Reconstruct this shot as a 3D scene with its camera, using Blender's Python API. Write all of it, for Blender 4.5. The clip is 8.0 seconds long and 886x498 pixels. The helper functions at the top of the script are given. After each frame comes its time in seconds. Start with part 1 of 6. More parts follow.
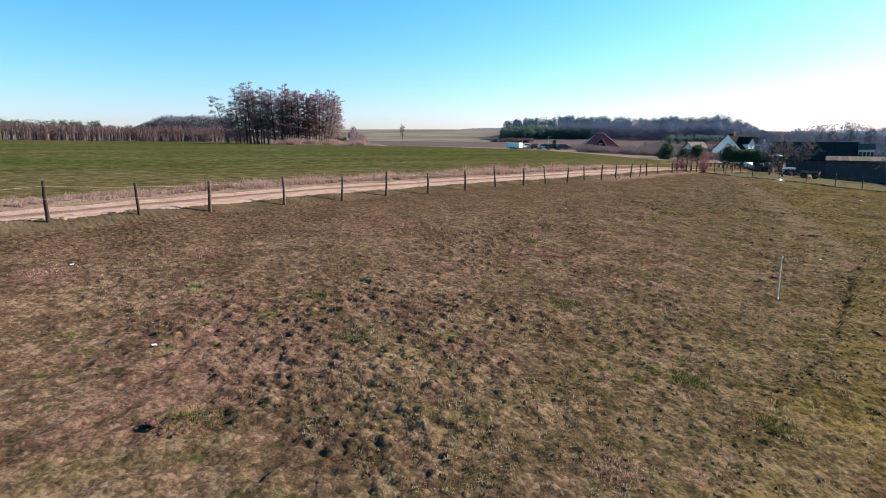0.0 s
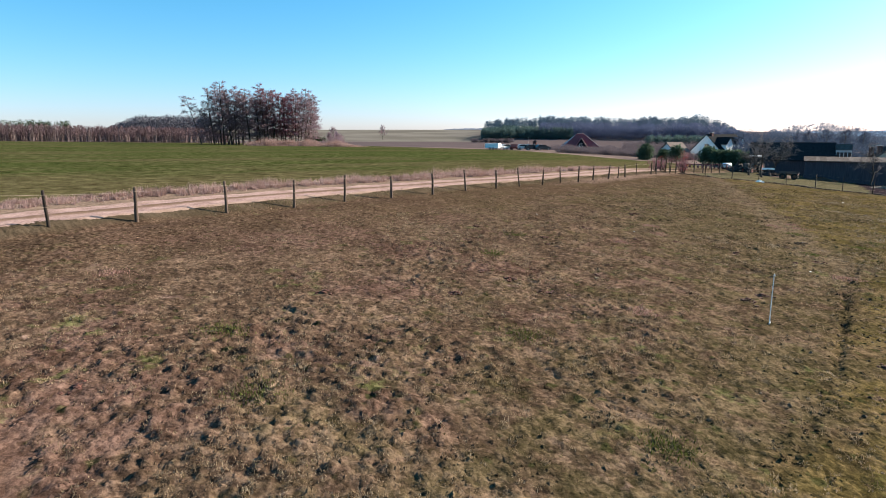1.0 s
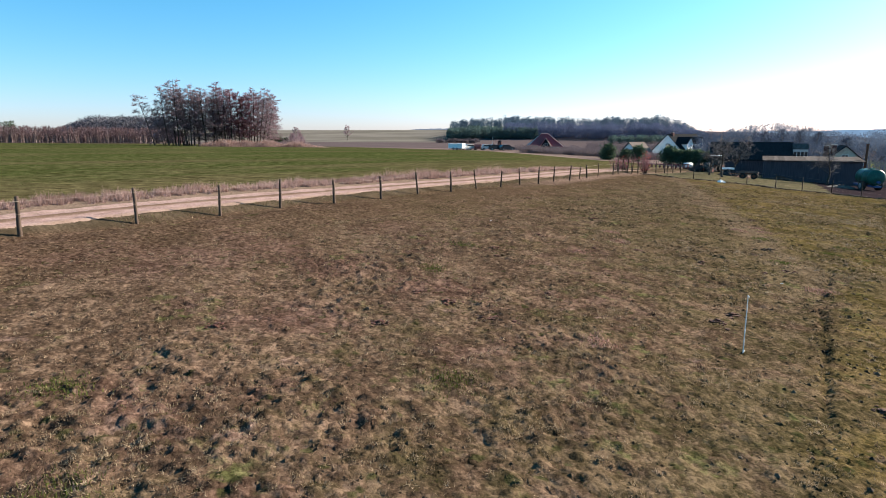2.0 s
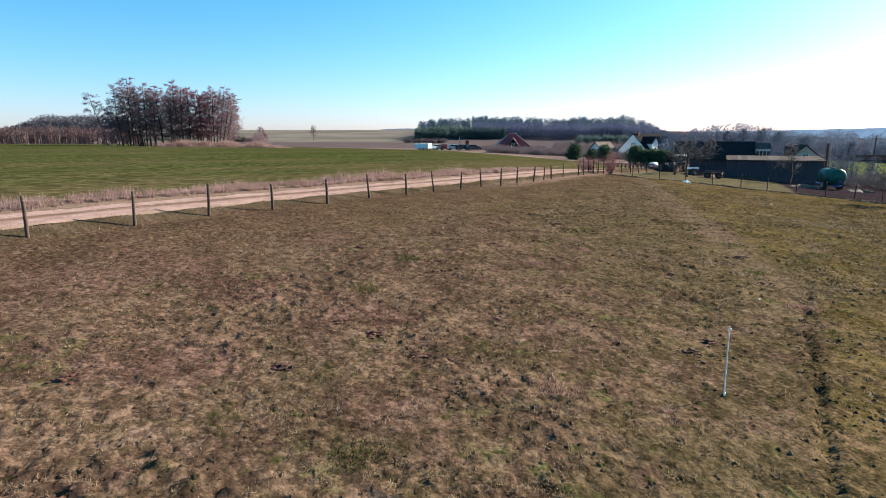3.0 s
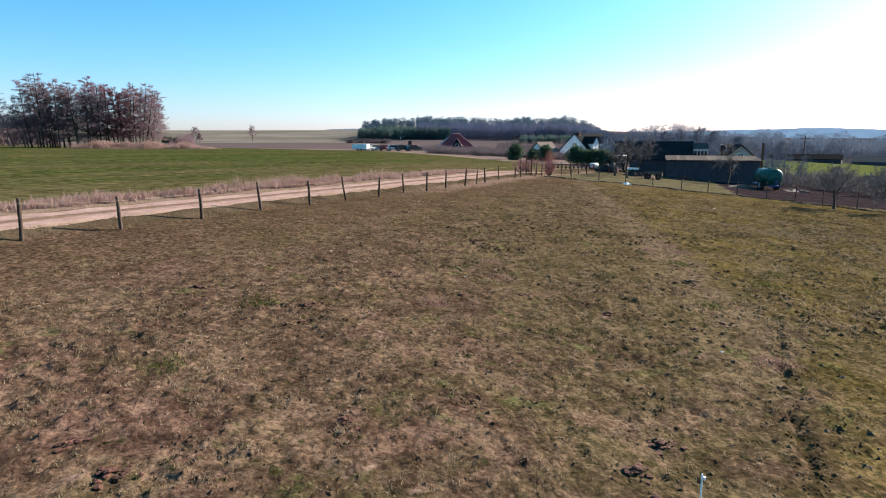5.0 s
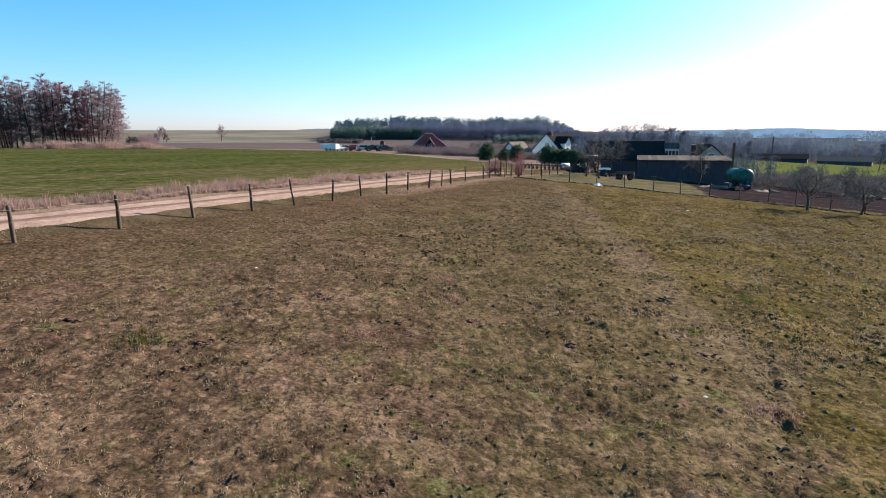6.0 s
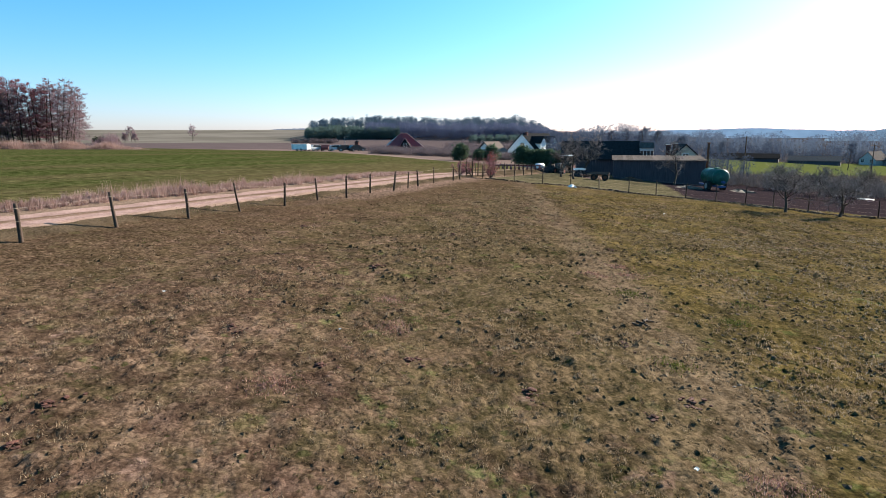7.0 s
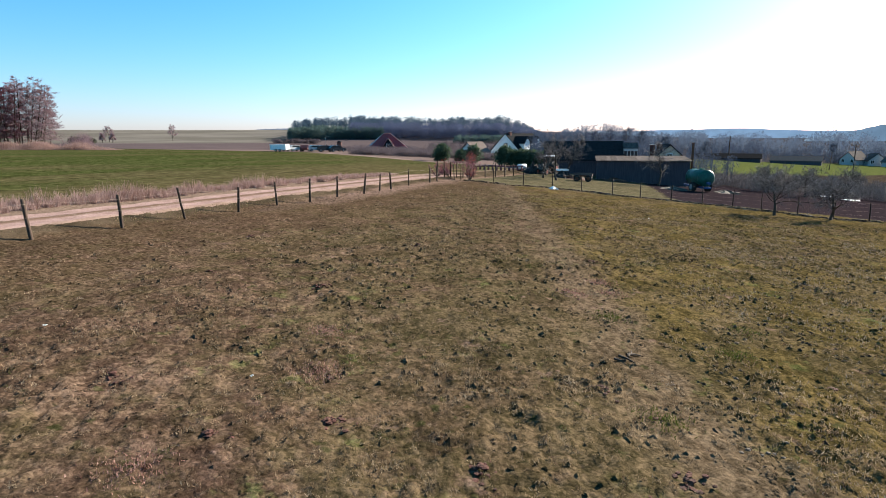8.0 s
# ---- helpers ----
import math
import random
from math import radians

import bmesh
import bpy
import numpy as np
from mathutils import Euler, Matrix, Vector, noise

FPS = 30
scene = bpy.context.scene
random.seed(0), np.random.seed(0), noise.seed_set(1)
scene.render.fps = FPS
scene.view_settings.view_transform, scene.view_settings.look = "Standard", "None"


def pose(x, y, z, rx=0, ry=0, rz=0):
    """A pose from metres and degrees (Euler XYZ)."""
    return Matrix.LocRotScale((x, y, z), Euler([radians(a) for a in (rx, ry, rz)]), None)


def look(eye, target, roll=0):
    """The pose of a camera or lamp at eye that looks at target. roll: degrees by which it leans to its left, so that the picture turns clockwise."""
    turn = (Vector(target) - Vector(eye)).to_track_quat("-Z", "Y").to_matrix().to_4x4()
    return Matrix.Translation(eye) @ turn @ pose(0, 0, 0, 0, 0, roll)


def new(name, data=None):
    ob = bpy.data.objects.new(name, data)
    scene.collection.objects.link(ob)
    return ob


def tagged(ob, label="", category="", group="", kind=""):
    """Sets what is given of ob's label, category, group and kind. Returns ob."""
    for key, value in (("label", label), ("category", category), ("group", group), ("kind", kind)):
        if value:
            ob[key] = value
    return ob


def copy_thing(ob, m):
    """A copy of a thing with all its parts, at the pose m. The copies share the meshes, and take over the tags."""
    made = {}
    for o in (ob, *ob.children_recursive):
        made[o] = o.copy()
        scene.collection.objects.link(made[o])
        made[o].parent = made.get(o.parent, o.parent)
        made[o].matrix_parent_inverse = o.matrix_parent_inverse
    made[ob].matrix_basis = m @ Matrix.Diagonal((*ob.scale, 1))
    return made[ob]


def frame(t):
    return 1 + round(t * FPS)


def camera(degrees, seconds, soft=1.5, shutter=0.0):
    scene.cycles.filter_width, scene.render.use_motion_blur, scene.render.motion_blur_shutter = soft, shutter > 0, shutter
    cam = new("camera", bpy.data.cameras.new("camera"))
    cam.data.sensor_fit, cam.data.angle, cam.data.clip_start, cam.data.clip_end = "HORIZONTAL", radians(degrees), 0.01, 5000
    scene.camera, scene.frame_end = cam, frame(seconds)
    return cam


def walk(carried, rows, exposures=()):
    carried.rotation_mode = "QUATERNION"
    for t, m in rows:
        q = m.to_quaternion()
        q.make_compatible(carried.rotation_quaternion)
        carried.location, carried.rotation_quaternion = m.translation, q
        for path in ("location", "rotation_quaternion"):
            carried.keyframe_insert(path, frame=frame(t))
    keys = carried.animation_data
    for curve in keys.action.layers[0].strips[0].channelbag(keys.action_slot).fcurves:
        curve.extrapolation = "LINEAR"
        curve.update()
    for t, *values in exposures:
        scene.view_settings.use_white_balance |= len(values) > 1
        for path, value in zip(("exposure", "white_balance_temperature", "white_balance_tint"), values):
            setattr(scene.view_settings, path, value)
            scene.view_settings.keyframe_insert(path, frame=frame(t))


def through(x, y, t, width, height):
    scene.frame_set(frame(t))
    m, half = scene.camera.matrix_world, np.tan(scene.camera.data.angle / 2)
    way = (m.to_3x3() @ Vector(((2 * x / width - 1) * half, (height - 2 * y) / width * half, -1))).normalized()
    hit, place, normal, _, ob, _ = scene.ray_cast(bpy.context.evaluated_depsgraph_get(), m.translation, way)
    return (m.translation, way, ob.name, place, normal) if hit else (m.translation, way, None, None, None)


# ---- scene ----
cam = camera(75.2, 8.0, 0.9, 0.08)
METRES, EYE, TILT, LEAN, TURN = 19.535, 4.2, 1.7, 3.8, 0.0
ROWS = [
    (0.0, 0.0, 0.0, 0.0, 0.85, -12.92, -3.71),
    (0.5, 0.0226, 0.0573, 0.0001, 0.2, -12.87, -3.72),
    (1.0, 0.0467, 0.1148, 0.0002, -0.92, -12.77, -3.74),
    (1.5, 0.0726, 0.1722, 0.0, -2.53, -12.65, -3.74),
    (3.0, 0.1535, 0.3425, -0.0022, -7.18, -12.34, -3.76),
    (3.5, 0.182, 0.3968, -0.0018, -8.54, -12.26, -3.78),
    (4.0, 0.2132, 0.4508, -0.0016, -9.88, -12.17, -3.81),
    (4.5, 0.2454, 0.5039, -0.0014, -11.15, -12.07, -3.8),
    (6.0, 0.3492, 0.6632, -0.0024, -14.87, -11.81, -3.82),
    (6.5, 0.3849, 0.7149, -0.0024, -16.09, -11.74, -3.84),
    (7.0, 0.4202, 0.7653, -0.0023, -17.08, -11.67, -3.84),
    (7.5, 0.4563, 0.8151, -0.0019, -17.88, -11.61, -3.86),
    (8.0, 0.4941, 0.8652, -0.0017, -18.5, -11.56, -3.85),
]
walk(cam, [(t, pose(0, 0, EYE, TILT, LEAN, TURN) @ pose(METRES * x, METRES * y, METRES * z, 90 + pitch, roll, yaw)) for t, x, y, z, yaw, pitch, roll in ROWS])

# ---- light ----
SUN_AZ, SUN_EL = 69.0, 25.0     # degrees to the right of +y, above the horizon
sun_way = Vector((math.sin(radians(SUN_AZ)) * math.cos(radians(SUN_EL)), math.cos(radians(SUN_AZ)) * math.cos(radians(SUN_EL)), math.sin(radians(SUN_EL))))
sun = new("sun", bpy.data.lights.new("sun", "SUN"))
sun.data.energy, sun.data.angle, sun.data.color = 5.0, radians(0.6), (1.0, 0.88, 0.72)
sun.matrix_world = look(sun_way * 60, (0, 0, 0))
world = bpy.data.worlds.new("world")
scene.world = world
world.use_nodes = True
sky = world.node_tree.nodes.new("ShaderNodeTexSky")
sky.sky_type, sky.sun_disc = "NISHITA", False
sky.sun_elevation, sky.sun_rotation = radians(SUN_EL), radians(SUN_AZ)
sky.altitude, sky.air_density, sky.dust_density, sky.ozone_density = 100, 0.85, 0.6, 2.2
tint = world.node_tree.nodes.new("ShaderNodeMix")
tint.data_type, tint.blend_type = "RGBA", "MULTIPLY"
tint.inputs[0].default_value, tint.inputs[7].default_value = 1.0, (0.93, 1.12, 1.33, 1)
world.node_tree.links.new(sky.outputs[0], tint.inputs[6])
split, join = world.node_tree.nodes.new("ShaderNodeSeparateColor"), world.node_tree.nodes.new("ShaderNodeCombineColor")
world.node_tree.links.new(tint.outputs[2], split.inputs[0])


def blend_sky(a, ka, b, kb):
    """A weighted sum of two of the sky's channels, for a clearer, more cyan blue."""
    x, y = world.node_tree.nodes.new("ShaderNodeMath"), world.node_tree.nodes.new("ShaderNodeMath")
    x.operation, y.operation = "MULTIPLY", "MULTIPLY_ADD"
    world.node_tree.links.new(split.outputs[b], x.inputs[0])
    world.node_tree.links.new(split.outputs[a], y.inputs[0])
    world.node_tree.links.new(x.outputs[0], y.inputs[2])
    x.inputs[1].default_value, y.inputs[1].default_value = kb, ka
    return y.outputs[0]


world.node_tree.links.new(blend_sky(0, 1.42, 2, -0.24), join.inputs[0])
world.node_tree.links.new(blend_sky(1, 0.83, 2, 0.12), join.inputs[1])
world.node_tree.links.new(split.outputs[2], join.inputs[2])
world.node_tree.links.new(join.outputs[0], world.node_tree.nodes["Background"].inputs[0])
world.node_tree.nodes["Background"].inputs[1].default_value = 0.053
scene.view_settings.exposure = 1.65

# ---- the lie of the land: u runs along the track, v across it ----
AX, AY = 0.645, 0.764


def rise(a, b, x):
    t = np.clip((x - a) / (b - a), 0, 1)
    return t * t * (3 - 2 * t)


def bend(u):
    """How far the track swings towards the pasture at its near end."""
    return -2.6 * rise(22, -6, np.asarray(u, float))


def height(u, v):
    u, v = np.asarray(u, float), np.asarray(v, float)
    s, e = np.maximum(v - 25, 0), np.maximum(u - 67, 0)
    across = np.where(v < 0, 6 * (np.exp(np.minimum(v, 0) / 86) - 1), 0.0699 * np.minimum(v, 25)) + 0.25 * (1 - np.exp(-s / 5)) + 2.3 * (1 - np.exp(-s / 110))
    along = -0.0201 * np.clip(u, -60, 67) - 2.5 * (1 - np.exp(-e / 125))
    valley = -2.5 * (1 - np.exp(-e / 80)) * (1 - rise(15, 75, v))
    d = np.hypot(u, v)
    hills = 13 * rise(330, 1000, d) * rise(150, 330, v) * rise(100, 400, u) + 10 * rise(700, 2400, d) * rise(0.2, 0.5, v / (d + 1))
    x, y = AX * u - AY * v, AY * u + AX * v
    side = np.degrees(np.arctan2(x, y))
    mound = 7 * rise(400, 510, d) * rise(3.5, 8, side) * rise(29.5, 24, side) * rise(900, 600, d)
    hollow = -2.6 * rise(138, 215, u) * rise(420, 300, u) * rise(190, 120, v) * rise(10, 40, v)
    w = v - bend(u)
    bank = 0.12 * np.exp(-((w - 23.4) / 0.7) ** 2) - 0.14 * np.exp(-((w - 22.2) / 0.8) ** 2)
    return across + along + valley + hills + mound + hollow + bank


def xy(u, v):
    return AX * u - AY * v, AY * u + AX * v


def at(u, v, up=0.0):
    x, y = xy(u, v)
    return Vector((x, y, float(lie(u, v)) + up))


def spot(u, v, turn=0.0, up=0.0, size=1.0):
    """Pose on the ground; turn 0 lays +x along the track."""
    return Matrix.Translation(at(u, v, up)) @ Matrix.Rotation(math.atan2(AY, AX) + radians(turn), 4, "Z") @ Matrix.Scale(size, 4)


# ---- materials ----
class Nodes:
    """Short hand for node materials."""

    def __init__(self, name, rough=0.8, metal=0.0, spec=0.3):
        self.m = bpy.data.materials.new(name)
        self.m.use_nodes = True
        self.t = self.m.node_tree
        self.b = self.t.nodes["Principled BSDF"]
        self.b.inputs["Roughness"].default_value = rough
        self.b.inputs["Metallic"].default_value = metal
        self.b.inputs["Specular IOR Level"].default_value = spec

    def put(self, socket, value):
        if isinstance(value, bpy.types.NodeSocket):
            self.t.links.new(value, socket)
        elif isinstance(value, tuple) and len(value) == 3 and socket.type == "RGBA":
            socket.default_value = (*value, 1)
        else:
            socket.default_value = value

    def place(self):
        return self.t.nodes.new("ShaderNodeNewGeometry").outputs["Position"]

    def local(self):
        return self.t.nodes.new("ShaderNodeTexCoord").outputs["Object"]

    def noise(self, where, scale, detail=4.0, rough=0.55, stretch=None):
        if stretch:
            mp = self.t.nodes.new("ShaderNodeMapping")
            self.put(mp.inputs[0], where)
            mp.inputs["Scale"].default_value = stretch
            where = mp.outputs[0]
        n = self.t.nodes.new("ShaderNodeTexNoise")
        self.put(n.inputs["Vector"], where)
        n.inputs["Scale"].default_value, n.inputs["Detail"].default_value, n.inputs["Roughness"].default_value = scale, detail, rough
        return n.outputs["Fac"]

    def dots(self, where, scale, rand=1.0):
        n = self.t.nodes.new("ShaderNodeTexVoronoi")
        self.put(n.inputs["Vector"], where)
        n.inputs["Scale"].default_value, n.inputs["Randomness"].default_value = scale, rand
        return n.outputs["Distance"]

    def cells(self, where, scale, warp=0.0, warp_scale=6.0):
        """Clumps: the distance from each one's middle, and its own random value."""
        if warp:
            q = self.t.nodes.new("ShaderNodeTexNoise")
            self.put(q.inputs["Vector"], where)
            q.inputs["Scale"].default_value, q.inputs["Detail"].default_value = warp_scale, 2.0
            m = self.t.nodes.new("ShaderNodeVectorMath")
            m.operation = "MULTIPLY_ADD"
            self.put(m.inputs[0], q.outputs["Color"])
            m.inputs[1].default_value = (warp, warp, warp)
            self.put(m.inputs[2], where)
            where = m.outputs[0]
        n = self.t.nodes.new("ShaderNodeTexVoronoi")
        self.put(n.inputs["Vector"], where)
        n.inputs["Scale"].default_value = scale
        return n.outputs["Distance"], self.dot(n.outputs["Color"], (0.5, 0.3, 0.2))

    def math(self, op, a, b=0.0, c=0.0):
        n = self.t.nodes.new("ShaderNodeMath")
        n.operation = op
        for i, x in enumerate((a, b, c)):
            self.put(n.inputs[i], x)
        return n.outputs[0]

    def dot(self, where, axis):
        n = self.t.nodes.new("ShaderNodeVectorMath")
        n.operation = "DOT_PRODUCT"
        self.put(n.inputs[0], where)
        n.inputs[1].default_value = axis
        return n.outputs["Value"]

    def band(self, x, a, b):
        n = self.t.nodes.new("ShaderNodeMapRange")
        n.interpolation_type = "SMOOTHSTEP"
        self.put(n.inputs["Value"], x)
        n.inputs["From Min"].default_value, n.inputs["From Max"].default_value = a, b
        return n.outputs[0]

    def mix(self, f, a, b, how="MIX"):
        n = self.t.nodes.new("ShaderNodeMix")
        n.data_type, n.blend_type = "RGBA", how
        self.put(n.inputs[0], f)
        self.put(n.inputs[6], a)
        self.put(n.inputs[7], b)
        return n.outputs[2]

    def along(self):
        """Place with x along the track and y across it."""
        w = self.place()
        n = self.t.nodes.new("ShaderNodeCombineXYZ")
        self.put(n.inputs[0], self.dot(w, (AX, AY, 0)))
        self.put(n.inputs[1], self.dot(w, (-AY, AX, 0)))
        return n.outputs[0]

    def island(self):
        return self.t.nodes.new("ShaderNodeNewGeometry").outputs["Random Per Island"]

    def each(self):
        return self.t.nodes.new("ShaderNodeObjectInfo").outputs["Random"]

    def ramp(self, f, *stops):
        n = self.t.nodes.new("ShaderNodeValToRGB")
        self.put(n.inputs[0], f)
        el = n.color_ramp.elements
        while len(el) < len(stops):
            el.new(0.5)
        for e, (p, c) in zip(el, stops):
            e.position, e.color = p, (*c, 1)
        return n.outputs[0]

    def bump(self, h, strength=0.5, dist=0.02):
        n = self.t.nodes.new("ShaderNodeBump")
        n.inputs["Strength"].default_value, n.inputs["Distance"].default_value = strength, dist
        self.put(n.inputs["Height"], h)
        self.t.links.new(n.outputs[0], self.b.inputs["Normal"])

    def done(self, colour, rough=None):
        self.put(self.b.inputs["Base Color"], colour)
        if rough is not None:
            self.put(self.b.inputs["Roughness"], rough)
        return self.m


def grainy(name, dark, light, scale=6.0, rough=0.8, metal=0.0, bump=0.3, stretch=None, spread=0.25, fine=None, spec=0.3):
    """A surface that varies between two colours at two scales, and a little from piece to piece."""
    n = Nodes(name, rough, metal, spec)
    w = n.local()
    big, small = n.noise(w, scale, 5, 0.6, stretch), n.noise(w, fine or scale * 9, 3, 0.6, stretch)
    f = n.math("ADD", n.math("MULTIPLY", big, 0.65), n.math("MULTIPLY", small, 0.35))
    f = n.math("ADD", f, n.math("MULTIPLY", n.math("SUBTRACT", n.each(), 0.5), spread))
    n.bump(small, bump, 0.01)
    return n.done(n.mix(n.band(f, 0.3, 0.72), dark, light))


def leafy(name, *stops, rough=0.75, through=0.25, clump=0.35, own=0.75):
    """Blades, twigs or leaves, each island with its own colour."""
    n = Nodes(name, rough, 0.0, 0.05)
    big = n.noise(n.place(), clump, 3)
    f = n.math("ADD", n.math("MULTIPLY", n.island(), own), n.math("MULTIPLY", n.math("SUBTRACT", big, 0.35), 0.8 if own > 0.6 else 2.2))
    c = n.ramp(f, *stops)
    if through:
        tr = n.t.nodes.new("ShaderNodeBsdfTranslucent")
        n.put(tr.inputs[0], c)
        ms = n.t.nodes.new("ShaderNodeMixShader")
        ms.inputs[0].default_value = through
        n.t.links.new(n.b.outputs[0], ms.inputs[1])
        n.t.links.new(tr.outputs[0], ms.inputs[2])
        n.t.links.new(ms.outputs[0], n.t.nodes["Material Output"].inputs[0])
    return n.done(c)


def ground_material():
    n = Nodes("ground", 1.0, 0.0, 0.0)
    w = n.place()
    u, v = n.dot(w, (AX, AY, 0)), n.dot(w, (-AY, AX, 0))
    t = n.math("MULTIPLY_ADD", n.band(u, 22, -6), 2.6, v)
    wob = n.math("SUBTRACT", n.noise(w, 0.45, 5, 0.6), 0.5)
    wob_far = n.math("SUBTRACT", n.noise(w, 0.06, 4), 0.5)
    broad, mid, fine = n.noise(w, 0.09, 4, 0.6), n.noise(w, 0.7, 5, 0.65), n.noise(w, 8.5, 4, 0.62)
    grit = n.noise(w, 40.0, 3, 0.7)
    # grazed winter grass
    blot, speck = n.noise(w, 3.1, 3, 0.6), n.noise(w, 21, 4, 0.75)
    gap, tone = n.cells(w, 11.0, 0.1)
    f = n.math("ADD", n.math("ADD", n.math("MULTIPLY", mid, 0.25), n.math("MULTIPLY", blot, 0.2)), n.math("ADD", n.math("MULTIPLY", fine, 0.27), n.math("ADD", n.math("MULTIPLY", speck, 0.24), n.math("MULTIPLY", tone, 0.1))))
    f = n.math("MULTIPLY_ADD", f, 1.34, -0.188)
    dry = n.ramp(f, (0.36, (0.019, 0.012, 0.008)), (0.45, (0.042, 0.027, 0.019)), (0.53, (0.072, 0.047, 0.032)), (0.63, (0.166, 0.112, 0.079)))
    green = n.ramp(f, (0.36, (0.012, 0.012, 0.005)), (0.48, (0.041, 0.034, 0.016)), (0.62, (0.114, 0.085, 0.048)))
    damp = n.math("ADD", n.band(n.math("MULTIPLY", v, -1.0), -13, -2), n.math("MULTIPLY", n.band(u, 12, 36), 1.0))
    g = n.math("ADD", n.math("MULTIPLY", damp, 0.36), n.math("ADD", n.math("MULTIPLY", broad, 1.0), n.math("MULTIPLY", n.math("SUBTRACT", n.noise(w, 1.3, 5, 0.7), 0.5), 1.5)))
    c = n.mix(n.math("MULTIPLY", n.band(g, 0.57, 1.02), 0.85), dry, green)
    rust = n.ramp(f, (0.36, (0.020, 0.010, 0.007)), (0.48, (0.054, 0.031, 0.024)), (0.62, (0.144, 0.087, 0.070)))
    c = n.mix(n.math("MULTIPLY", n.math("MULTIPLY", n.band(n.noise(w, 0.3, 5, 0.62), 0.47, 0.62), n.band(v, 2, 7)), n.math("MULTIPLY_ADD", n.band(u, 30, 12), 0.6, 0.25)), c, rust)
    # the mossy side beyond the old rut, with a tan strip along it farther up
    hem = n.math("ADD", n.math("MULTIPLY", n.math("MAXIMUM", n.math("SUBTRACT", u, 26.5), 0.0), 0.36), 1.6)
    across = n.math("ADD", n.math("SUBTRACT", v, hem), n.math("MULTIPLY", wob, 3.4))
    moss = n.ramp(f, (0.36, (0.018, 0.013, 0.005)), (0.48, (0.053, 0.041, 0.014)), (0.62, (0.136, 0.098, 0.038)))
    c = n.mix(n.math("MULTIPLY", n.band(across, 0.6, -0.9), n.math("MULTIPLY_ADD", n.band(n.noise(w, 0.5, 4, 0.65), 0.4, 0.58), 0.6, 0.25)), c, moss)
    tan = n.math("MULTIPLY", n.math("MULTIPLY", n.band(across, -0.3, 0.4), n.band(across, 2.2, 0.9)), n.band(u, 20, 27))
    c = n.mix(n.math("MULTIPLY", tan, 0.45), c, n.ramp(f, (0.36, (0.040, 0.027, 0.018)), (0.48, (0.096, 0.066, 0.046)), (0.62, (0.188, 0.138, 0.098))))
    spots = n.math("MULTIPLY", n.band(n.noise(w, 1.1, 5, 0.7), 0.56, 0.68), n.band(n.noise(w, 0.23, 3), 0.42, 0.6))
    c = n.mix(n.math("MULTIPLY", spots, 0.7), c, n.ramp(f, (0.38, (0.016, 0.022, 0.006)), (0.5, (0.05, 0.062, 0.018)), (0.62, (0.115, 0.13, 0.048))))
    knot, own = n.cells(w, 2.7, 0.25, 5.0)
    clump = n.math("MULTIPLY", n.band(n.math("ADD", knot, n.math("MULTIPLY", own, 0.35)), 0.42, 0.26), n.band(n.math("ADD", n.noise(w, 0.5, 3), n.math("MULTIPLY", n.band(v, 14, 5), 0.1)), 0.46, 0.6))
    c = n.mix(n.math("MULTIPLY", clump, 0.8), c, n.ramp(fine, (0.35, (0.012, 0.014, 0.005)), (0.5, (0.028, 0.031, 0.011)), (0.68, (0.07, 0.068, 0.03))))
    dirt = n.band(n.noise(w, 0.85, 4, 0.65), 0.63, 0.7)
    c = n.mix(n.math("MULTIPLY", dirt, 0.6), c, n.ramp(fine, (0.35, (0.06, 0.036, 0.028)), (0.5, (0.14, 0.09, 0.072)), (0.66, (0.26, 0.178, 0.148))))
    bare = n.ramp(fine, (0.36, (0.021, 0.012, 0.008)), (0.5, (0.053, 0.034, 0.021)), (0.66, (0.112, 0.076, 0.051)))
    c = n.mix(n.math("MULTIPLY", n.band(n.math("ADD", v, n.math("MULTIPLY", wob, 7)), 13.5, 20.5), 0.62), c, bare)
    spill = n.math("MULTIPLY", n.band(n.math("ADD", v, n.math("MULTIPLY", wob, 3)), 19.6, 21.4), n.band(n.math("ADD", u, n.math("MULTIPLY", wob, 14)), 38, 52))
    c = n.mix(n.math("MULTIPLY", spill, n.band(fine, 0.36, 0.6)), c, (0.21, 0.142, 0.115))
    rut = n.math("ABSOLUTE", n.math("SUBTRACT", n.math("ADD", v, n.math("MULTIPLY", wob, 0.35)), n.math("MULTIPLY_ADD", n.band(u, 14, 26), 0.45, 1.5)))
    c = n.mix(n.math("MULTIPLY", n.math("SUBTRACT", 1.0, n.band(rut, 0.02, 0.1)), n.math("MULTIPLY", n.band(u, 31, 25), n.math("MULTIPLY", n.band(n.noise(w, 2.2, 4), 0.44, 0.58), n.math("MULTIPLY_ADD", n.band(u, 9, 17), 0.4, 0.2)))), c, (0.022, 0.018, 0.009))
    # bank, verge and crop field beyond the track
    c = n.mix(n.band(n.math("ADD", t, wob), 22.3, 22.9), c, n.mix(n.band(mid, 0.35, 0.7), (0.045, 0.034, 0.022), (0.088, 0.066, 0.045)))
    straw = n.ramp(fine, (0.3, (0.09, 0.062, 0.046)), (0.7, (0.24, 0.175, 0.135)))
    c = n.mix(n.band(n.math("ADD", t, wob), 25.8, 26.6), c, straw)
    rows = n.noise(n.along(), 1.0, 3, 0.6, (0.12, 2.6, 1.0))
    cf = n.math("ADD", n.math("MULTIPLY", n.noise(w, 1.4, 5, 0.7), 0.56), n.math("MULTIPLY", n.math("ADD", rows, fine), 0.22))
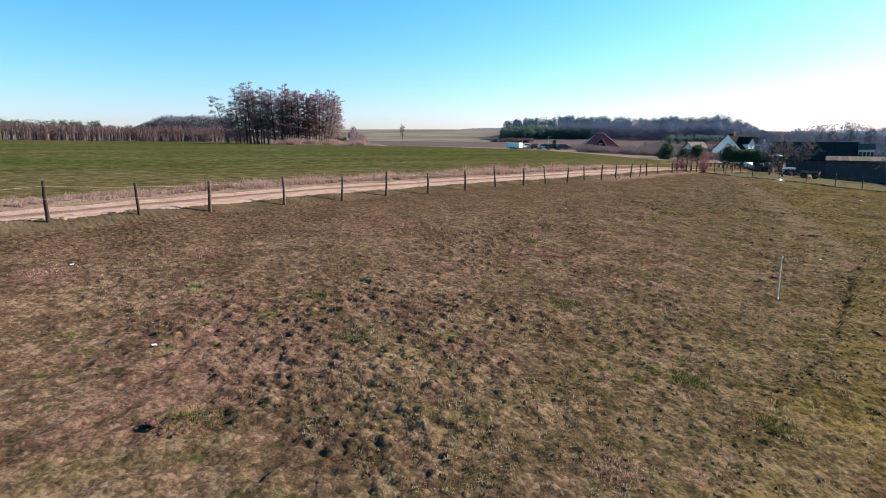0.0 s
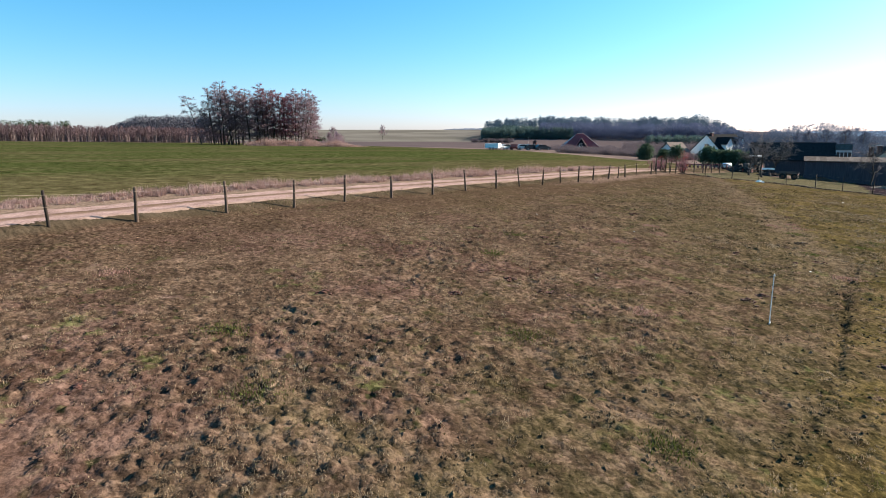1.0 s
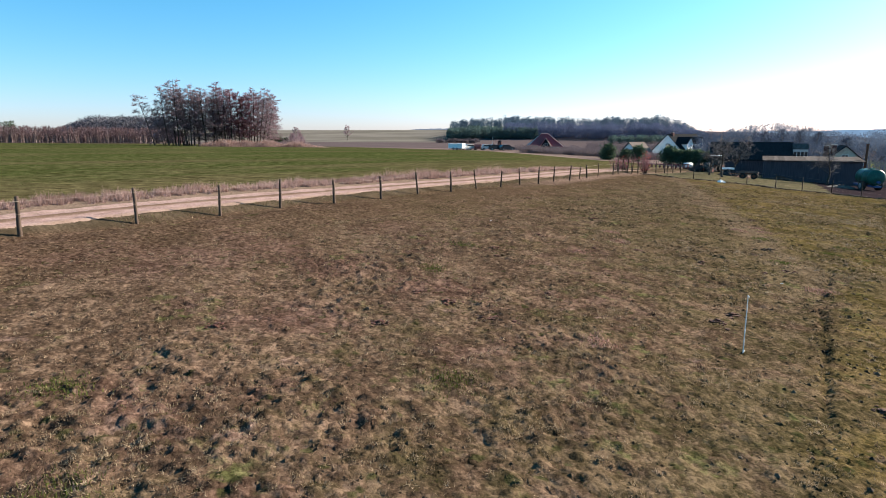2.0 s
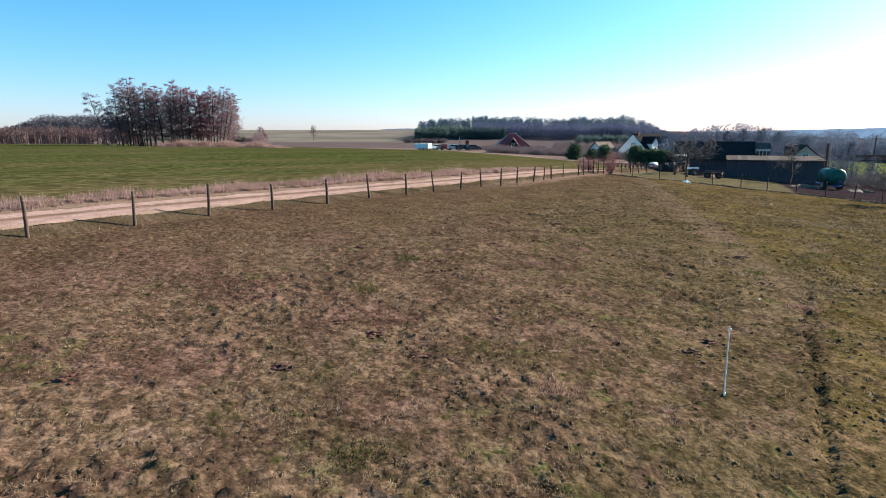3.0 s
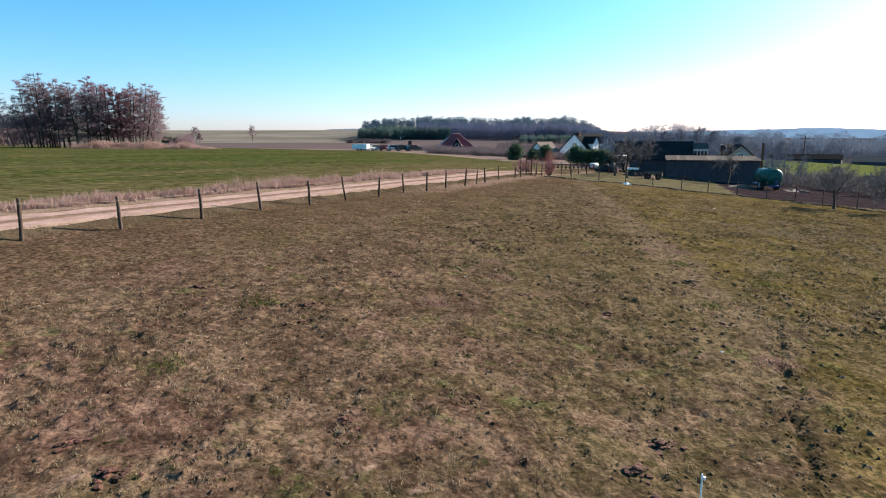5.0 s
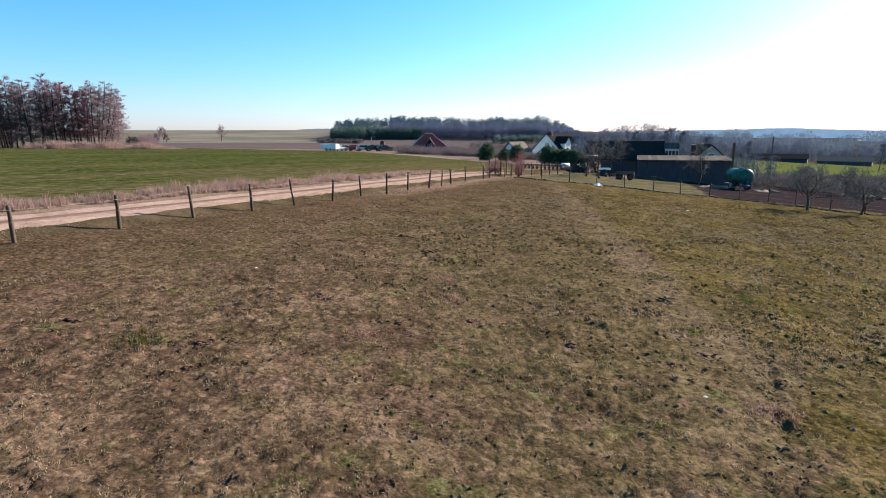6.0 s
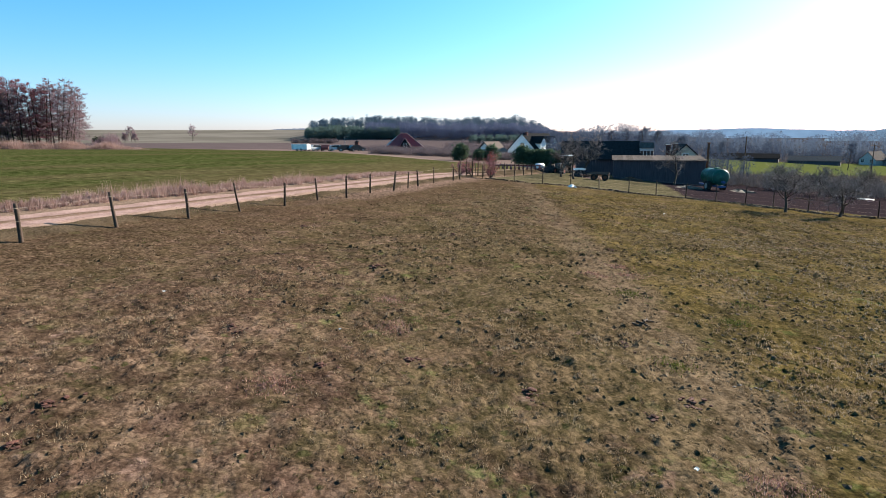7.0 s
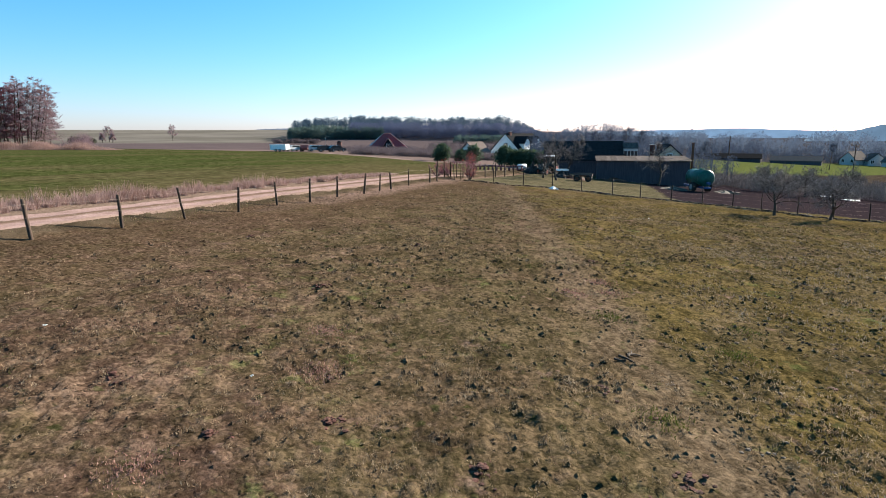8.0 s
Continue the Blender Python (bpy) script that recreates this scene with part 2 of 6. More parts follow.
    crop = n.ramp(cf, (0.39, (0.012, 0.015, 0.005)), (0.5, (0.034, 0.044, 0.013)), (0.6, (0.080, 0.088, 0.032)))
    lean = n.ramp(cf, (0.39, (0.03, 0.024, 0.012)), (0.5, (0.064, 0.056, 0.026)), (0.62, (0.125, 0.104, 0.054)))
    thin = n.math("ADD", n.noise(n.along(), 0.06, 5, 0.65, (0.35, 1.7, 1.0)), n.math("MULTIPLY", n.band(v, 50, 28), 0.2))
    crop = n.mix(n.band(thin, 0.42, 0.68), crop, lean)
    c = n.mix(n.band(n.math("ADD", n.math("MULTIPLY_ADD", n.band(u, 56, 66), 2.2, t), n.math("MULTIPLY", wob, 2.0)), 28.4, 29.6), c, crop)
    # land beyond the field
    back = n.math("ADD", n.dot(w, (0.12, 1.0, 0)), n.math("MULTIPLY", wob_far, 22.0))
    haze = n.noise(w, 0.08, 5, 0.65)
    pink, brown, grey = (0.14, 0.104, 0.096), n.mix(haze, (0.064, 0.05, 0.053), (0.105, 0.084, 0.087)), n.mix(n.band(n.noise(w, 0.011, 4, 0.6), 0.4, 0.6), (0.108, 0.1, 0.086), (0.152, 0.139, 0.124))
    far = n.mix(n.band(back, 172, 182), pink, brown)
    far = n.mix(n.band(back, 345, 365), far, grey)
    far = n.mix(n.math("MULTIPLY", n.band(n.dot(w, (1, -0.12, 0)), -40, 20), n.band(back, 182, 190)), far, brown)
    c = n.mix(n.band(n.math("ADD", v, n.math("MULTIPLY", wob_far, 20)), 205, 225), c, (0.05, 0.036, 0.028))
    edge_far = n.math("ADD", n.math("ADD", u, n.math("MULTIPLY", n.math("MAXIMUM", n.math("SUBTRACT", 80.0, v), 0.0), 0.4)), n.math("MULTIPLY", wob_far, 6.0))
    c = n.mix(n.band(edge_far, 127, 129), c, far)
    lane = n.math("MULTIPLY", n.band(edge_far, 124.6, 125.4), n.band(edge_far, 128.6, 127.8))
    c = n.mix(n.math("MULTIPLY", lane, n.math("MULTIPLY", n.band(v, 74, 70), n.band(v, 38, 42))), c, (0.19, 0.14, 0.125))
    # garden, tilled plot and the meadow down the slope
    lawn = n.ramp(f, (0.38, (0.026, 0.023, 0.013)), (0.5, (0.068, 0.06, 0.035)), (0.64, (0.135, 0.117, 0.073)))
    low = n.math("MULTIPLY", n.band(n.math("ADD", u, wob), 67.4, 68.0), n.band(n.math("ADD", v, wob), 22.5, 21.8))
    c = n.mix(low, c, lawn)
    soil = n.ramp(n.math("ADD", n.math("MULTIPLY", fine, 0.6), n.math("MULTIPLY", n.noise(n.along(), 1.4, 3, 0.6, (0.4, 3.0, 1)), 0.4)), (0.35, (0.012, 0.009, 0.012)), (0.65, (0.033, 0.025, 0.03)))
    yard = n.math("MULTIPLY", n.band(n.math("ADD", u, wob), 67.9, 68.5), n.band(n.math("ADD", n.math("ADD", v, n.math("MULTIPLY", u, -0.12)), n.math("MULTIPLY", wob, 2)), -4.8, -5.4))
    c = n.mix(yard, c, soil)
    meadow = n.ramp(mid, (0.3, (0.054, 0.066, 0.02)), (0.7, (0.09, 0.105, 0.035)))
    strip = n.math("MULTIPLY", n.band(n.math("ADD", n.math("MULTIPLY_ADD", v, 1.2, u), n.math("MULTIPLY", wob_far, 12)), 158, 162), n.band(v, 20, 8))
    waste = n.math("MULTIPLY", n.band(n.math("ADD", u, n.math("MULTIPLY", wob, 4)), 112, 116), n.band(v, 24, 16))
    c = n.mix(waste, c, n.mix(n.band(mid, 0.35, 0.65), (0.025, 0.019, 0.015), (0.06, 0.047, 0.036)))
    c = n.mix(strip, c, meadow)
    c = n.mix(n.math("MULTIPLY", strip, n.band(n.math("ADD", n.math("MULTIPLY_ADD", v, 0.7, u), n.math("MULTIPLY", wob_far, 20)), 274, 280)), c, n.mix(n.band(mid, 0.35, 0.65), (0.03, 0.029, 0.034), (0.055, 0.052, 0.058)))
    c = n.mix(n.math("MULTIPLY", n.math("SUBTRACT", grit, 0.5), 0.45), c, (0.2, 0.155, 0.105))
    n.bump(n.math("SUBTRACT", n.math("ADD", n.math("MULTIPLY", fine, 0.4), n.math("MULTIPLY", grit, 0.2)), n.math("MULTIPLY", gap, 0.35)), 0.8, 0.05)
    return n.done(c)


def road_material():
    n = Nodes("sandy_track", 1.0, 0.0, 0.0)
    w = n.place()
    v = n.math("MULTIPLY_ADD", n.band(n.dot(w, (AX, AY, 0)), 22, -6), 2.6, n.dot(w, (-AY, AX, 0)))
    wob = n.math("SUBTRACT", n.noise(w, 0.3, 4), 0.5)
    s = n.math("ADD", v, n.math("MULTIPLY", wob, 0.5))
    f = n.math("ADD", n.math("MULTIPLY", n.noise(w, 1.3, 5, 0.65), 0.5), n.math("MULTIPLY", n.noise(w, 14, 4, 0.7), 0.5))
    sand = n.ramp(f, (0.32, (0.15, 0.099, 0.088)), (0.5, (0.272, 0.187, 0.168)), (0.68, (0.37, 0.271, 0.25)))
    middle = n.math("SUBTRACT", 1.0, n.band(n.math("ABSOLUTE", n.math("SUBTRACT", s, 24.75)), 0.12, 0.42))
    c = n.mix(n.math("MULTIPLY", middle, n.band(f, 0.34, 0.5)), sand, (0.13, 0.086, 0.062))
    edge = n.band(n.math("ABSOLUTE", n.math("SUBTRACT", s, 24.75)), 1.15, 1.55)
    c = n.mix(n.math("MULTIPLY", edge, 0.55), c, (0.2, 0.145, 0.1))
    n.bump(n.math("ADD", f, n.noise(w, 50, 2)), 0.5, 0.03)
    return n.done(c)


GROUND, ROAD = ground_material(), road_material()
WOOD = grainy("weathered_wood", (0.024, 0.016, 0.012), (0.082, 0.055, 0.041), 5, 0.9, bump=0.6, stretch=(3, 3, 0.5), spread=0.4)
WIRE = grainy("weathered_fence_cord", (0.2, 0.15, 0.12), (0.38, 0.3, 0.25), 9, 0.8)
BARK = grainy("dark_bark", (0.022, 0.017, 0.014), (0.075, 0.058, 0.046), 3, 0.95, bump=0.7, stretch=(2, 2, 0.4))
TWIG = leafy("alder_twigs", (0.1, (0.123, 0.084, 0.102)), (0.5, (0.210, 0.145, 0.167)), (0.9, (0.315, 0.229, 0.249)), through=0.5)
RED_TWIG = leafy("red_brown_twigs", (0.1, (0.121, 0.053, 0.068)), (0.5, (0.186, 0.083, 0.103)), (0.9, (0.260, 0.127, 0.152)), through=0.45)
GREY_TWIG = leafy("grey_twigs", (0.1, (0.1, 0.085, 0.082)), (0.5, (0.2, 0.168, 0.16)), (0.9, (0.33, 0.275, 0.26)), through=0)
STRAW = leafy("dry_reed_blades", (0.1, (0.155, 0.096, 0.084)), (0.5, (0.285, 0.187, 0.168)), (0.9, (0.42, 0.307, 0.277)), through=0.45)
DRY = leafy("dry_grass_blades", (0.05, (0.033, 0.022, 0.013)), (0.4, (0.100, 0.068, 0.042)), (0.7, (0.225, 0.160, 0.107)), (0.97, (0.350, 0.268, 0.180)), clump=8.5, own=0.4)
CAP = leafy("bleached_grass_blades", (0.05, (0.070, 0.048, 0.030)), (0.4, (0.155, 0.110, 0.071)), (0.7, (0.265, 0.199, 0.133)), (0.97, (0.380, 0.299, 0.209)), clump=3.0, own=0.4, through=0.35)
FRESH = leafy("green_grass_blades", (0.1, (0.022, 0.024, 0.009)), (0.5, (0.062, 0.066, 0.022)), (0.9, (0.16, 0.155, 0.066)), clump=7.0, own=0.4)
LUSH = leafy("lush_grass_blades", (0.1, (0.029, 0.040, 0.009)), (0.5, (0.067, 0.083, 0.019)), (0.9, (0.124, 0.137, 0.040)), clump=5.0)
GARDEN = leafy("garden_conifer_needles", (0.1, (0.033, 0.057, 0.039)), (0.5, (0.063, 0.096, 0.060)), (0.9, (0.105, 0.147, 0.087)), through=0.3)
PINE = leafy("pine_needles", (0.1, (0.014, 0.022, 0.013)), (0.5, (0.028, 0.042, 0.022)), (0.9, (0.055, 0.07, 0.035)), through=0.1)
# Far foliage: the air's haze is put into these five blue-tinted colours.
HAZED_PINE = leafy("hazed_pine_crowns", (0.1, (0.045, 0.081, 0.121)), (0.5, (0.062, 0.104, 0.149)), (0.9, (0.084, 0.130, 0.172)), through=0.25)
HAZED_VALLEY = leafy("hazed_grey_wood", (0.1, (0.036, 0.051, 0.087)), (0.5, (0.051, 0.069, 0.108)), (0.9, (0.069, 0.090, 0.131)), through=0.3)
HAZED_VALLEY_BLUE = leafy("hazed_blue_grey_wood", (0.1, (0.073, 0.101, 0.156)), (0.5, (0.091, 0.122, 0.177)), (0.9, (0.109, 0.143, 0.198)), through=0.4)
HAZED_SLOPE_PINE = leafy("hazed_young_pines", (0.1, (0.063, 0.108, 0.108)), (0.5, (0.090, 0.138, 0.131)), (0.9, (0.122, 0.169, 0.152)), through=0.3)
HAZED_HILL_TWIG = leafy("hazed_violet_twigs", (0.1, (0.071, 0.093, 0.164)), (0.5, (0.094, 0.115, 0.193)), (0.9, (0.123, 0.144, 0.223)), through=0.3)
PALE_STEM = leafy("pale_young_stems", (0.1, (0.06, 0.044, 0.044)), (0.5, (0.115, 0.086, 0.084)), (0.9, (0.21, 0.165, 0.155)), through=0)
PLANTATION = leafy("plantation_twigs", (0.1, (0.085, 0.056, 0.06)), (0.5, (0.125, 0.084, 0.09)), (0.9, (0.18, 0.125, 0.132)), through=0.4)
# Bare wood with the distance haze mixed into its blue-grey colour.
HAZED_WOOD = leafy("hazed_bare_wood", (0.1, (0.07, 0.07, 0.088)), (0.5, (0.095, 0.094, 0.115)), (0.9, (0.125, 0.122, 0.14)), through=0)
FAR_BROWN = leafy("far_bare_wood", (0.1, (0.06, 0.05, 0.06)), (0.5, (0.094, 0.078, 0.09)), (0.9, (0.14, 0.116, 0.126)), through=0.4)


# ---- mesh helpers ----
def mesh_of(name, verts, faces, materials, smooth=False):
    """A mesh from arrays: verts (n,3), faces (m,3) or (m,4)."""
    verts, faces = np.asarray(verts, np.float32).reshape(-1, 3), np.asarray(faces, np.int32)
    me = bpy.data.meshes.new(name)
    k = faces.shape[1]
    me.vertices.add(len(verts))
    me.vertices.foreach_set("co", verts.ravel())
    me.loops.add(faces.size)
    me.loops.foreach_set("vertex_index", faces.ravel())
    me.polygons.add(len(faces))
    me.polygons.foreach_set("loop_start", np.arange(0, faces.size, k, dtype=np.int32))
    me.polygons.foreach_set("use_smooth", np.full(len(faces), smooth))
    for m in materials if isinstance(materials, (list, tuple)) else [materials]:
        me.materials.append(m)
    me.update(calc_edges=True)
    return me


def part(name, bm, material, parent, label=""):
    """Links a bmesh or mesh as one object under a thing or part."""
    if isinstance(bm, bmesh.types.BMesh):
        me = bpy.data.meshes.new(name)
        bm.to_mesh(me)
        bm.free()
        me.materials.append(material)
    else:
        me = bm
    ob = new(name, me)
    ob.parent = parent
    return tagged(ob, label)


def thing(name, m, label, category, group="", kind=""):
    ob = new(name)
    ob.matrix_world = m
    return tagged(ob, label, category, group, kind)


def box(bm, x, y, z, w, d, h, bevel=0.0, turn=None):
    """Adds a box with its base centre at (x, y, z)."""
    m = Matrix.Translation((x, y, z + h / 2)) @ (turn or Matrix()) @ Matrix.Diagonal((w, d, h, 1))
    made = bmesh.ops.create_cube(bm, size=1, matrix=m)["verts"]
    if bevel:
        edges = list({e for q in made for e in q.link_edges})
        bmesh.ops.bevel(bm, geom=edges, offset=bevel, segments=2, affect="EDGES", profile=0.6)
    return bm


def boxed(x, y, z, w, d, h, bevel=0.0, turn=None):
    return box(bmesh.new(), x, y, z, w, d, h, bevel, turn)


def prism(points, y0, y1):
    """A profile in x, z drawn out along y."""
    bm = bmesh.new()
    a = [bm.verts.new((x, y0, z)) for x, z in points]
    b = [bm.verts.new((x, y1, z)) for x, z in points]
    k = len(points)
    bm.faces.new(a)
    bm.faces.new(b[::-1])
    for i in range(k):
        bm.faces.new((a[(i + 1) % k], a[i], b[i], b[(i + 1) % k]))
    bmesh.ops.recalc_face_normals(bm, faces=bm.faces)
    return bm


def rod(bm, p, q, r, r2=None, sides=8):
    p, q = Vector(p), Vector(q)
    turn = (q - p).to_track_quat("Z", "Y").to_matrix().to_4x4()
    bmesh.ops.create_cone(bm, cap_ends=True, segments=sides, radius1=r, radius2=r if r2 is None else r2, depth=(q - p).length,
                          matrix=Matrix.Translation((p + q) / 2) @ turn)
    return bm


class Tubes:
    """Gathers tapered tubes as arrays."""

    def __init__(self):
        self.v, self.f, self.n = [], [], 0

    def add(self, points, radii, sides):
        points = np.asarray(points, float)
        k = len(points)
        way = np.gradient(points, axis=0)
        way /= np.linalg.norm(way, axis=1)[:, None] + 1e-9
        ref = np.where(np.abs(way[:, 2:3]) > 0.9, np.array([[1.0, 0, 0]]), np.array([[0, 0, 1.0]]))
        a = np.cross(way, ref)
        a /= np.linalg.norm(a, axis=1)[:, None] + 1e-9
        b = np.cross(way, a)
        ang = np.arange(sides) * 2 * np.pi / sides
        ring = points[:, None] + np.asarray(radii)[:, None, None] * (np.cos(ang)[None, :, None] * a[:, None] + np.sin(ang)[None, :, None] * b[:, None])
        self.v.append(ring.reshape(-1, 3))
        i = np.arange(k - 1)[:, None] * sides + np.arange(sides)[None]
        j = np.arange(k - 1)[:, None] * sides + (np.arange(sides)[None] + 1) % sides
        self.f.append((np.stack([i, j, j + sides, i + sides], -1) + self.n).reshape(-1, 4))
        self.n += k * sides

    def mesh(self, name, material):
        return mesh_of(name, np.concatenate(self.v), np.concatenate(self.f), material, True)


def limb(rng, start, way, length, r, droop, steps=5, wild=0.12):
    pts = [np.array(start, float)]
    way = np.array(way, float)
    for _ in range(steps):
        way = way + rng.normal(0, wild, 3) + np.array([0, 0, droop])
        way /= np.linalg.norm(way)
        pts.append(pts[-1] + way * length / steps)
    return np.array(pts), np.linspace(r, r * 0.25, steps + 1)


def bare_tree(rng, tall, r, clear, limbs, reach, lift, droop, subs=5, twigs=5, twig_len=0.6, twig_w=0.02, lean=0.04, wild=0.12, fork=False, limb_r=0.34, flat=1.0):
    """Meshes of a leafless tree: trunk with limbs, and its twigs."""
    wood, fine = Tubes(), []
    way = np.array([rng.normal(0, lean), rng.normal(0, lean), 1.0])
    stem, radii = limb(rng, (0, 0, -0.15), way, tall, r, 0.02, 9, 0.024 if not fork else 0.14)
    radii[0] *= 1.35
    wood.add(stem, np.maximum(radii, 0.012), 7)
    for i in range(limbs):
        f = clear + (0.97 - clear) * (i + rng.random()) / limbs
        k = f * 9
        j = min(int(k), 8)
        start = stem[j] + (stem[j + 1] - stem[j]) * (k - j)
        a = i * 2.4 + rng.normal(0, 0.5)
        span = reach * (1.1 - 0.75 * (f - clear) / (1 - clear)) * rng.uniform(0.65, 1.15)
        d = np.array([np.cos(a), np.sin(a), lift + rng.normal(0, 0.15)])
        pts, rad = limb(rng, start, d / np.linalg.norm(d), span, r * limb_r * (1.15 - f * 0.7), droop, 5, wild)
        wood.add(pts, rad, 4)
        for s in range(subs):
            g = rng.uniform(0.25, 1.0) * 5
            q = min(int(g), 4)
            st = pts[q] + (pts[q + 1] - pts[q]) * (g - q)
            sd = (pts[q + 1] - pts[q]) / np.linalg.norm(pts[q + 1] - pts[q]) + rng.normal(0, 0.6, 3) * np.array([1, 1, flat])
            sp, sr = limb(rng, st, sd / np.linalg.norm(sd), span * rng.uniform(0.25, 0.5), rad[q] * 0.45, droop, 3, wild * 1.5)
            wood.add(sp, sr, 3)
            for _ in range(twigs):
                e = rng.uniform(0.15, 1.0) * 3
                z = min(int(e), 2)
                base = sp[z] + (sp[z + 1] - sp[z]) * (e - z)
                w = (sp[z + 1] - sp[z]) / np.linalg.norm(sp[z + 1] - sp[z]) + rng.normal(0, 0.7, 3) * np.array([1, 1, flat])
                w /= np.linalg.norm(w)
                side = np.cross(w, rng.normal(0, 1, 3))
                side *= twig_w / (np.linalg.norm(side) + 1e-9)
                tip = base + w * twig_len * rng.uniform(0.5, 1.3)
                fine.append((base - side, base + side, tip))
    fine = np.array(fine).reshape(-1, 3)
    return wood, fine, np.arange(len(fine)).reshape(-1, 3)


def tree_thing(name, rng, bark, twig, label, category="tree", **shape):
    wood, fv, ff = bare_tree(rng, **shape)
    ob = thing(name, Matrix(), label, category)
    part("trunk", wood.mesh("trunk", bark), bark, ob)
    part("crown", mesh_of("crown", fv, ff, twig), twig, ob)
    return ob


TABLE = np.random.default_rng(77).random((256, 256))


def drift(x, y, size, shift=0):
    """Smooth random field with lumps of the given size, from 0 to 1."""
    x, y = np.asarray(x) / size + 37.3 * shift, np.asarray(y) / size + 91.7 * shift
    i, j = np.floor(x).astype(int), np.floor(y).astype(int)
    f, g = x - i, y - j
    f, g = f * f * (3 - 2 * f), g * g * (3 - 2 * g)
    i, j, k, m = i % 256, j % 256, (i + 1) % 256, (j + 1) % 256
    return (TABLE[i, j] * (1 - f) + TABLE[k, j] * f) * (1 - g) + (TABLE[i, m] * (1 - f) + TABLE[k, m] * f) * g


def tussocks(u, v, size, shift, reach=0.72):
    """Rounded lumps of uneven height, about one to each cell of the given size, from 0 to 1."""
    x, y = np.asarray(u, float) / size + 11.7 * shift, np.asarray(v, float) / size + 53.9 * shift
    i, j = np.floor(x).astype(int), np.floor(y).astype(int)
    best = np.zeros(np.broadcast(x, y).shape)
    for a in (-1, 0, 1):
        for b in (-1, 0, 1):
            p, q = (i + a) % 256, (j + b) % 256
            d = ((x - i - a - TABLE[p, q]) ** 2 + (y - j - b - TABLE[q, p]) ** 2) / reach ** 2
            best = np.maximum(best, np.maximum(1 - d, 0) * TABLE[(p + 91) % 256, (q + 37) % 256] ** 1.6)
    return best


def lumpy(u, v):
    """Where the turf is tussocky: in patches over the middle of the pasture, and along its damp side."""
    patch = rise(0.36, 0.64, 0.45 * drift(u, v, 1.5, 71) + 0.55 * drift(u, v, 5.2, 72))
    side = rise(3, 0, v - 0.36 * np.maximum(u - 26.5, 0)) * rise(14, 26, u)
    return (0.48 + 0.52 * patch) * (1 - 0.62 * rise(11, 17, v)) * (0.45 + 0.55 * np.maximum(rise(2.0, 5.5, v), side))


def turf(u, v):
    """Small hummocks of the grazed turf, hoof marks and the old wheel rut, above the lie of the land."""
    u, v = np.asarray(u, float), np.asarray(v, float)
    wu, wv = u + 0.16 * (drift(u, v, 0.3, 15) - 0.5), v + 0.16 * (drift(u, v, 0.3, 16) - 0.5)
    h = 0.10 * (drift(u, v, 2.3, 1) - 0.5) + 0.03 * (drift(u, v, 0.8, 2) - 0.5)
    h = h + lumpy(u, v) * (0.045 * tussocks(wu, wv, 0.42, 1) + 0.07 * tussocks(wu, wv, 0.2, 2) + 0.045 * tussocks(u, v, 0.12, 3)) + 0.012 * tussocks(u, v, 0.13, 5)
    pits = -0.015 * rise(0.72, 0.9, drift(wu, wv, 0.26, 4)) * rise(0.4, 0.7, drift(u, v, 4.0, 5)) * (1 - 0.6 * rise(10, 16, v))
    keep = rise(80, 66, np.abs(u)) * rise(24.5, 21.5, v) * rise(-75, -45, v)
    way = v - 1.5 - 0.45 * rise(14, 26, u) + 0.2 * (drift(u, 0 * u, 2.0, 6) - 0.5) + 0.12 * (drift(u, v, 0.25, 18) - 0.5)
    rut = (0.35 + 0.65 * rise(9, 17, u)) * (-0.065 * np.exp(-(way / 0.07) ** 2) + 0.035 * np.exp(-((way + 0.2) / 0.12) ** 2)) * rise(0.3, 0.6, 0.5 * drift(u, 0 * u, 0.8, 7) + 0.5 * drift(u, v, 0.22, 17)) * rise(31, 25, u)
    crop = 0.07 * (drift(u, v, 0.8, 8) - 0.5) * rise(28.5, 30, v) * rise(90, 60, v)
    return (h + pits + rut) * keep + crop


def lie(u, v):
    return height(u, v) + turf(u, v)


def blades(rng, u, v, length, width, lean=0.6, base=None):
    """Single blades that stand on the ground at u, v: arrays of triangles."""
    k = len(u)
    x, y = xy(u, v)
    foot = np.stack([x, y, lie(u, v) - 0.01 if base is None else base], 1)
    a = rng.uniform(0, 2 * np.pi, k)
    side = np.stack([np.cos(a), np.sin(a), np.zeros(k)], 1) * (width * rng.uniform(0.6, 1.3, k))[:, None]
    b = rng.uniform(0, 2 * np.pi, k)
    t = np.abs(rng.normal(0, lean, k))
    tip = foot + np.stack([np.sin(t) * np.cos(b), np.sin(t) * np.sin(b), np.cos(np.minimum(t, 1.45))], 1) * (length * rng.uniform(0.5, 1.25, k))[:, None]
    verts = np.stack([foot - side, foot + side, tip], 1).reshape(-1, 3)
    return verts, np.arange(3 * k).reshape(-1, 3)


def stuff(name, arrays, material, label, category):
    vs, fs, k = [], [], 0
    for v, f in arrays:
        vs.append(v)
        fs.append(f + k)
        k += len(v)
    ob = new(name, mesh_of(name, np.concatenate(vs), np.concatenate(fs), material))
    return tagged(ob, label, category, kind="stuff")


